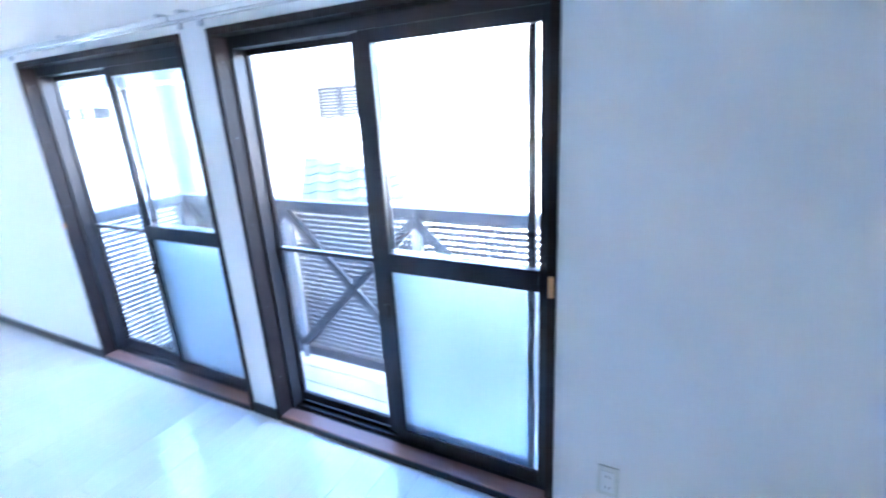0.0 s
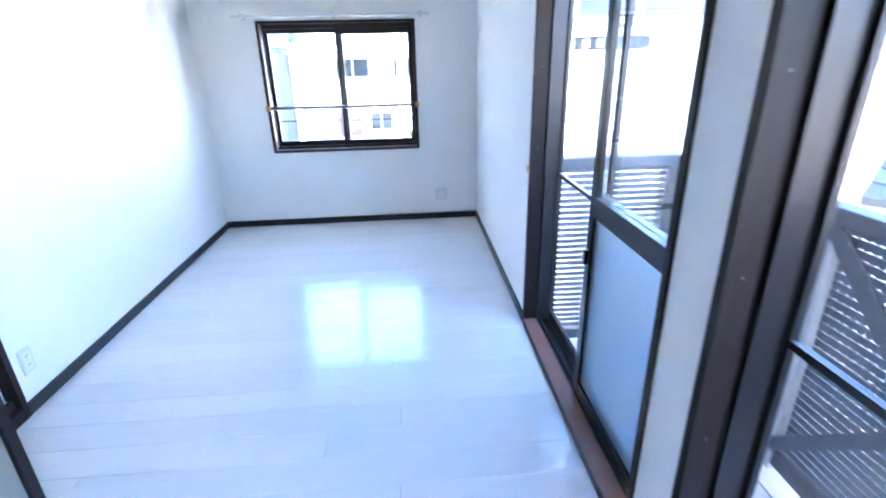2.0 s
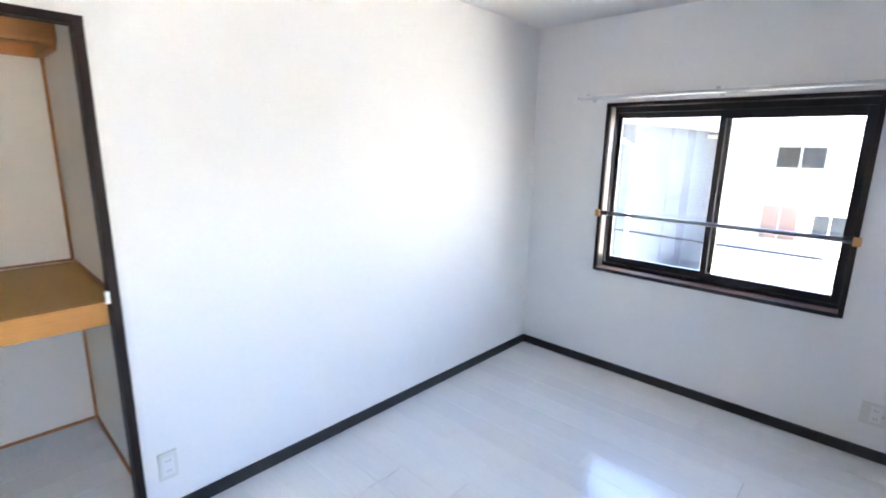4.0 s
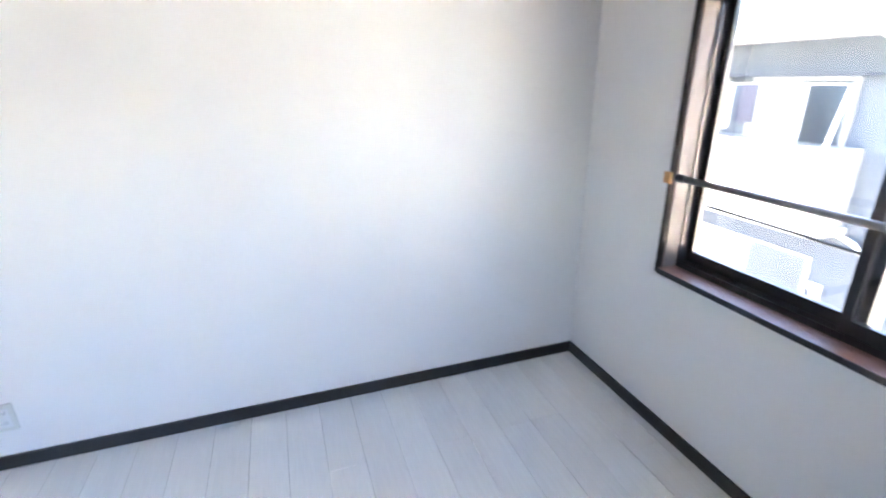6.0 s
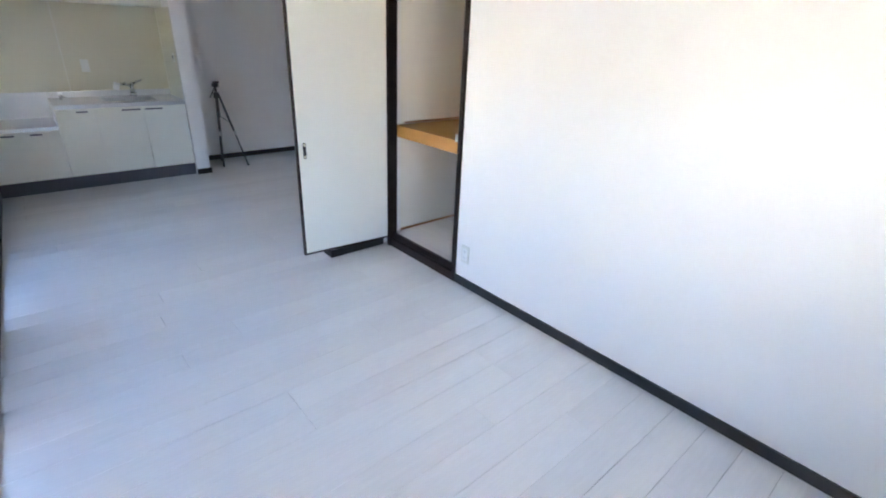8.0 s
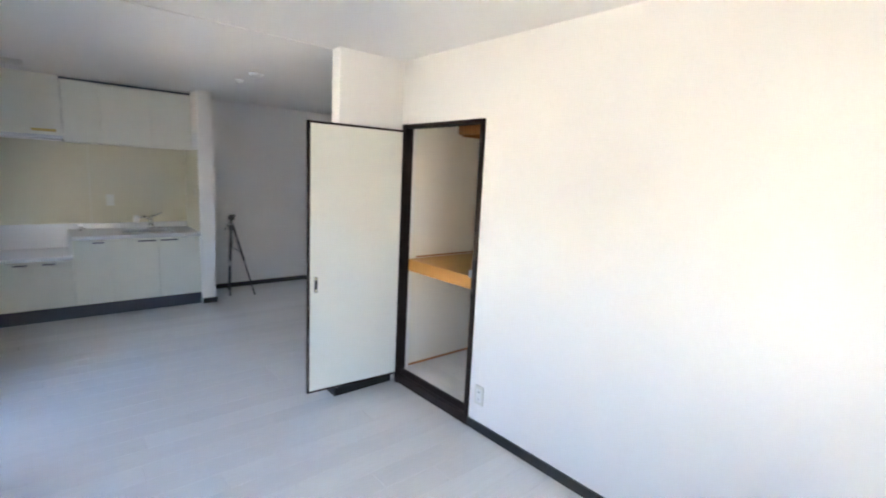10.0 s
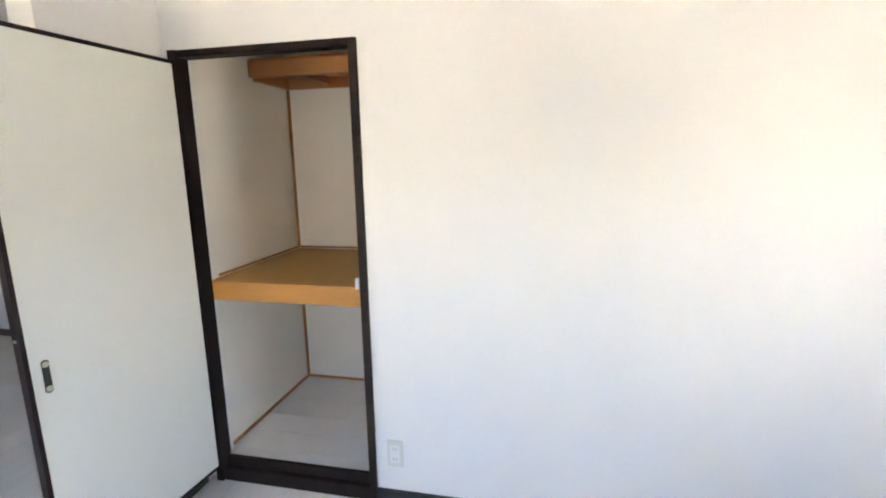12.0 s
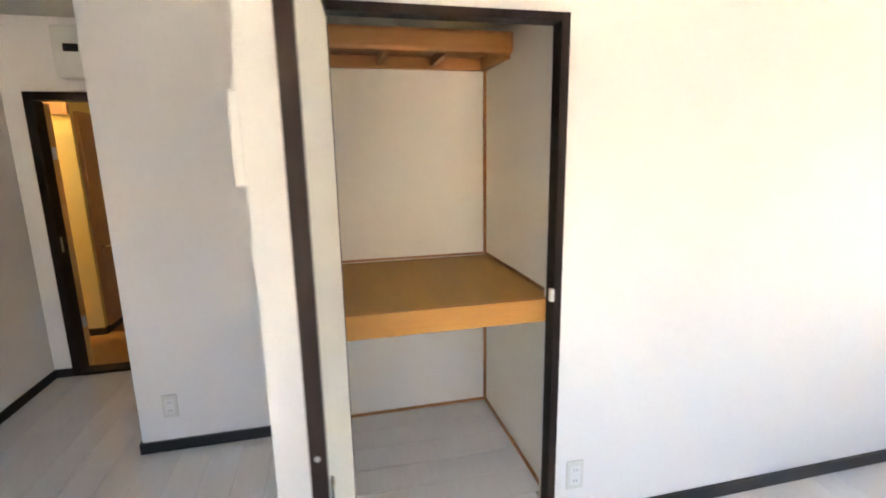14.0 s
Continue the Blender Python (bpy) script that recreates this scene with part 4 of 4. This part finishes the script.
# Panel darkened in colour to stand for shade below the balcony.
part("lower_wall", boxes((-12, -2.44, A_Y - 0.03, A_Y - 0.001, GZ - A_Z - 0.02, -1.12)), M_EXT_DEEP_SHADE, apt, "lower storey panel with shade put into its dark blue colour")
part("downpipe", rods(((-3.55, A_Y - 0.09, -1.06), (-3.1, A_Y - 0.09, -1.18), 0.045), ((-3.1, A_Y - 0.09, -1.17), (-2.6, A_Y - 0.09, -1.62), 0.045), ((-2.6, A_Y - 0.09, -1.6), (-2.6, A_Y - 0.09, GZ - A_Z), 0.045)), M_WHITE_PLASTIC, apt, smooth=True)
part("pipe_cover", boxes((-3.52, -3.40, A_Y - 0.12, A_Y - 0.031, -3.2, -2.25), (-3.62, -3.40, A_Y - 0.13, A_Y - 0.031, -2.249, -2.12), bevel=0.01), M_WHITE_PLASTIC, apt)
part("balcony", boxes((-9.0, -3.38, A_Y - 0.85, A_Y, -0.95, 0.42), (-9.0, -3.27, A_Y - 0.92, A_Y, -1.08, -0.951), bevel=0.01), M_EXT_PALE, apt)
part("canopy", boxes((-9.2, -3.4, A_Y - 0.42, A_Y, 1.60, 1.64)), M_EXT_DEEP_SHADE, apt)
part("corner_pipe", rods(((-3.1, A_Y - 0.75, 2.18), (-2.40, A_Y - 0.10, 1.68), 0.05), ((-2.40, A_Y - 0.10, 1.70), (-2.40, A_Y - 0.10, GZ - A_Z), 0.05)), M_WHITE_PLASTIC, apt, "white gutter downpipe at the house corner", smooth=True)
for xa, xb, za, zb in ((-5.6, -3.75, 0.40, 1.52), (-8.2, -6.3, 0.40, 1.52), (-6.2, -3.75, -3.1, -1.72), (-9.6, -7.4, -3.1, -1.75)):
    w = part("window", boxes((xa - 0.06, xb + 0.06, A_Y - 0.055, A_Y - 0.001, za - 0.06, zb + 0.06)), M_EXTFRAME, apt)
    for k in range(2):
        h0 = xa + (xb - xa) * k / 2
        part("pane", boxes((h0 + 0.02, h0 + (xb - xa) / 2 - 0.02, A_Y - 0.066, A_Y - 0.0555, za, zb)), M_CURTAINED if k else M_CURTAIN, w)
pole_l = thing("laundry_pole", "steel laundry pole above the balcony", "laundry pole", at=pose(0, 0, A_Z))
part("pole", rods(((-6.6, A_Y - 0.62, 1.46), (-3.4, A_Y - 0.62, 1.46), 0.016)), M_STEEL, pole_l)
part("hanger", rods(((-3.45, A_Y - 0.62, 1.46), (-3.62, A_Y - 0.62, 0.40), 0.02)), M_WHITE_PLASTIC, pole_l)


def cloth(x, w, drop, material, label):
    bm = bmesh.new()
    n = 14
    for s in range(2):
        top, bot = [], []
        for i in range(n + 1):
            u = x + w * i / n
            d = 0.02 * math.sin(i * 1.3) + (0.022 if s else -0.022)
            top.append(bm.verts.new((u, A_Y - 0.62 + d * 0.4, 1.475)))
            bot.append(bm.verts.new((u, A_Y - 0.62 + d * 1.6, 1.475 - drop + 0.03 * math.sin(i * 0.9))))
        for i in range(n):
            bm.faces.new((top[i], top[i + 1], bot[i + 1], bot[i]))
    solid("laundry", bm, material, label, "laundry", "laundry on the pole", m=pose(0, 0, A_Z))


cloth(-4.87, 0.74, 1.05, M_CLOTH, "white bath towel hanging on the laundry pole")
cloth(-5.42, 0.38, 0.74, M_CLOTH_DARK, "small dark garment hanging on the laundry pole")
cloth(-6.3, 0.7, 0.85, M_CLOTH, "white shirt hanging on the laundry pole")

hb = house("house", -2.0, 6.0, 14.0, 20, 2.3, M_EXT_WHITE, "white two-storey house across the lane",
      (('y', -0.6, 0.52, 1.06, 1.64, M_EXTGLASS), ('y', 0.50, 1.25, -0.80, -0.24, M_EXTGLASS), ('y', -0.75, 0.12, -1.03, -0.06, M_EXTBROWN), ('y', 1.45, 2.35, 1.04, 1.62, M_EXTGLASS)), 'gable', 'x')
part("ledge", boxes((-1.0, 1.6, 13.86, 13.999, 0.06, 0.15)), M_EXT_TAN, hb, "tan ledge between the storeys")
part("gutter", rods(((-2.4, 13.5, 1.93), (6.4, 13.5, 1.93), 0.06)), M_EXTFRAME, hb)
setting("lane_roof", boxes((-1.4, 1.2, 10.5, 13.0, -2.6, -1.2)), M_CONCRETE, "low grey shed roof in the lane")
post = thing("utility_post", "pale blue-grey steel post beside the lane", "post", at=pose(1.72, 5.4, GZ))
part("shaft", rods(((0, 0, 0), (0, 0, 6.4), 0.095, 0.085)), M_POLE, post, smooth=True)
part("band", rods(((0, 0, 4.2), (0, 0, 4.3), 0.10)), M_STEEL, post)

house("house", 8.5, 16, -6.6, -0.75, 2.1, M_EXT_BRIGHT, "white neighbouring house with a tan eave", (), 'none')
nbb = thing("house_balcony", "grey recessed balcony with white railing bars", "balcony")
# Flat panel, no hollow behind; the balcony's inner shade is its dark colour.
part("recess", boxes((8.46, 8.499, -4.75, -3.12, 0.44, 1.22)), M_EXT_DEEP_SHADE, nbb, "flat panel with the balcony's shade put into its blue-grey")
part("top_rail", boxes((8.38, 8.43, -4.78, -3.08, 0.865, 0.905), bevel=0.006), M_EXT_BRIGHT, nbb)
part("bottom_rail", boxes((8.38, 8.43, -4.78, -3.08, 0.44, 0.475), bevel=0.006), M_EXT_BRIGHT, nbb)
for i in range(14):
    part("baluster", boxes((8.392, 8.418, -3.14 - i * 0.12, -3.175 - i * 0.12, 0.475, 0.865)), M_EXT_BRIGHT, nbb)
nb = thing("house_eave", "tan boarded eave of the neighbouring house", "eave")
part("soffit", boxes((7.9, 16.5, -7.1, -0.75, 2.101, 2.42)), M_EXT_TAN, nb)
led = thing("wall_ledge", "thin grey ledge along the neighbouring wall", "ledge")
part("ledge", boxes((8.3, 8.499, -6.5, -1.9, 0.31, 0.37)), M_EXTFRAME, led)
house("house", 9.3, 15, -0.6, 7.5, 2.25, M_EXT_BRIGHT, "white house with grey louvred shutters", (), 'gable', 'y', 1.1)
SZ0, SZ1, SW = 0.30, 1.88, 0.56
for ya in (0.62, 4.6):
    sh = thing("louvred_shutter", "grey louvred shutter pair on a white house wall", "shutter", "louvred shutters")
    for k in range(2):
        y0 = ya + k * (SW + 0.02)
        lf = part("shutter_frame", boxes((9.24, 9.299, y0, y0 + 0.045, SZ0, SZ1), (9.24, 9.299, y0 + SW - 0.045, y0 + SW, SZ0, SZ1), (9.24, 9.299, y0 + 0.045, y0 + SW - 0.045, SZ0, SZ0 + 0.06), (9.24, 9.299, y0 + 0.045, y0 + SW - 0.045, SZ1 - 0.06, SZ1)), M_SHUTTER, sh)
        for i in range(23):
            z = SZ0 + 0.065 + i * 0.063
            part("slat", boxes((9.25, 9.29, y0 + 0.046, y0 + SW - 0.046, z, z + 0.042)), M_SHUTTER, lf)
# House extent is assumed, chosen as a sunlit reflector for the far window.
house("house", 4.0, 8.0, 1.6, 9.5, 1.9, M_EXT_BRIGHT, "white house placed and sized to bounce sunlight indoors", (('x', 7.6, 8.6, 0.4, 1.4, M_EXTGLASS),), 'flat')

# tiled low roof
tr = thing("tiled_roof", "low grey clay-tiled roof below the balcony", "roof")
TX, TY, TZ = 6.18, -2.14, 0.32
frame_z = Matrix.Translation((TX, TY, TZ)) @ Matrix.Rotation(radians(36), 4, 'Z')
frame_m = frame_z @ Matrix.Rotation(radians(-21), 4, 'Y')
part("gable_wall", boxes((0.3, 2.4, 0.1, 1.25, GZ - TZ - 0.02, -0.1)), M_EXT, tr, m=frame_z)
part("deck", boxes((0, 2.7, 0, 1.35, -0.05, 0.0)), M_ROOF, tr, m=frame_m)
bm = bmesh.new()
prof = [(0.0, 0.028), (0.05, 0.045), (0.10, 0.030), (0.16, 0.008), (0.23, 0.012), (0.27, 0.028)]
lo = [bm.verts.new((0, u, h + 0.018)) for u, h in prof]
hi = [bm.verts.new((0.27, u, h)) for u, h in prof]
low = [bm.verts.new((0, u, 0.001)) for u, h in prof]
for i in range(len(prof) - 1):
    bm.faces.new((lo[i], lo[i + 1], hi[i + 1], hi[i]))
    bm.faces.new((low[i], low[i + 1], lo[i + 1], lo[i]))
tile_me = mesh_of("tile", bm, M_ROOF)
for r in range(11):
    for q in range(5):
        t = new("tile", tile_me)
        t.parent = tr
        t.matrix_local = frame_m @ Matrix.Translation((r * 0.24, q * 0.27, 0.0))

# utility pole and wires
up = thing("utility_pole", "grey concrete utility pole with cross-arms and cables", "utility pole", at=pose(3.93, 0.15, GZ))
part("shaft", rods(((0, 0, 0), (0, 0, 9.5), 0.045, 0.035)), M_CONCRETE, up, smooth=True)
for z in (5.0, 5.9, 8.6):
    part("cross_arm", boxes((-0.25, 0.25, -0.02, 0.02, z, z + 0.035)), M_EXTFRAME, up)
    for x in (-0.22, -0.12, 0.12, 0.22):
        part("insulator", rods(((x, 0, z + 0.035), (x, 0, z + 0.09), 0.016)), M_WHITE_PLASTIC, up)
part("pierced_arm", boxes((-0.62, 0.10, -0.06, -0.047, 4.81, 4.83), (-0.62, 0.10, -0.06, -0.047, 4.90, 4.92), (-0.62, -0.54, -0.06, -0.047, 4.83, 4.90), (-0.47, -0.41, -0.06, -0.047, 4.83, 4.90),
                           (-0.34, -0.28, -0.06, -0.047, 4.83, 4.90), (-0.21, -0.15, -0.06, -0.047, 4.83, 4.90), (-0.08, 0.10, -0.06, -0.047, 4.83, 4.90)), M_SLOT, up, "dark pierced steel arm")
part("transformer", boxes((-0.06, 0.06, -0.13, -0.046, 5.35, 5.6), bevel=0.01), M_EXTFRAME, up)


def wire(x0, z0, x1, z1, y):
    bm = bmesh.new()
    last = None
    for i in range(17):
        u = i / 16
        p = Vector((x0 + (x1 - x0) * u, y, z0 + (z1 - z0) * u - 0.5 * 4 * u * (1 - u)))
        if last is not None:
            rod(bm, last, p, 0.006, n=6)
        last = p
    solid("overhead_cable", bm, M_SLOT, "black overhead cable strung between poles", "cable", "overhead cables")


for z in (5.6, 4.7, 3.7):
    wire(-6, GZ + z + 0.9, 13, GZ + z + 1.2, 0.2)

cpole = thing("utility_pole", "thick pale concrete utility pole beside the balcony", "utility pole", at=pose(4.3, -0.55, GZ))
part("shaft", rods(((0, 0, 0), (0, 0, 9.0), 0.165, 0.135, 24)), M_POLE, cpole, smooth=True)
for z in (2.9, 5.1):
    part("steel_band", rods(((0, 0, z), (0, 0, z + 0.04), 0.163, 0.163, 24)), M_STEEL, cpole, smooth=True)

# small garden tree
tree = thing("tree", "small leafy green garden tree", "tree", at=pose(2.28, 7.6, GZ))
part("trunk", rods(((0, 0, 0), (0.05, 0, 1.4), 0.06, 0.045), ((0.05, 0, 1.35), (-0.05, 0.05, 2.6), 0.045, 0.02), ((0.05, 0, 1.5), (0.4, 0.1, 2.4), 0.03, 0.012), ((0.03, 0, 1.7), (-0.35, -0.1, 2.7), 0.03, 0.012)), M_BARK, tree, smooth=True)
trng = random.Random(3)
bm = bmesh.new()
for i in range(2000):
    a, r, z = trng.uniform(0, 6.283), trng.uniform(0.05, 1.0) ** 0.6, trng.uniform(1.1, 3.75)
    w = 0.74 * (1 - abs((z - 2.35) / 1.55) ** 2.2) * (0.75 + 0.25 * math.sin(3 * a + z * 2))
    c0 = Vector((r * w * math.cos(a), r * w * math.sin(a), z))
    d = Vector((trng.uniform(-1, 1), trng.uniform(-1, 1), trng.uniform(-0.6, 0.8))).normalized() * 0.095
    e0 = d.cross(Vector((trng.uniform(-1, 1), trng.uniform(-1, 1), 1))).normalized() * 0.048
    bm.faces.new([bm.verts.new(p) for p in (c0 - d, c0 + e0, c0 + d, c0 - e0)])
part("crown", bm, M_LEAF, tree)

# ------------------------------------------------------------------ floor boards
flo = setting("floor", boxes((-2.06, W + 0.02, BACK - 0.02, 0.0, -0.06, -0.012)), M_GAP, "glossy white wood plank floor")
PW = 0.1484
rng = random.Random(7)


def board_mesh(length, top=0.0):
    return mesh_of("board", boxes((0, length - 0.0012, -PW + 0.0012, -top, -0.0119, 0.0), bevel=0.0009), M_FLOOR)


BOARDS = {1.818: board_mesh(1.818)}
y = PW - 0.053
while y > BACK:
    x0 = -1.31 if y < -5.3 else (-2.06 if y - PW < -4.39 else (-0.96 if y - PW < STUB1 else 0.0))
    x1 = W + 0.0135 * y - 0.004 if not any(a > y - PW / 2 > b for a, b in PAIRS) else W + 0.0135 * y - 0.013
    first = rng.choice((0.45, 0.75, 1.05, 1.36, 1.66))
    cut = [x0]
    p = x0 + first
    while p < x1 - 0.15:
        cut.append(p)
        p += 1.818
    cut.append(x1)
    for a, b in zip(cut, cut[1:]):
        ln = b - a
        me = BOARDS[1.818] if abs(ln - 1.818) < 1e-4 and y <= 0 else board_mesh(ln, max(y, 0.0))
        ob = new("board", me)
        ob.parent = flo
        ob.location = (a, y, 0)
    y -= PW
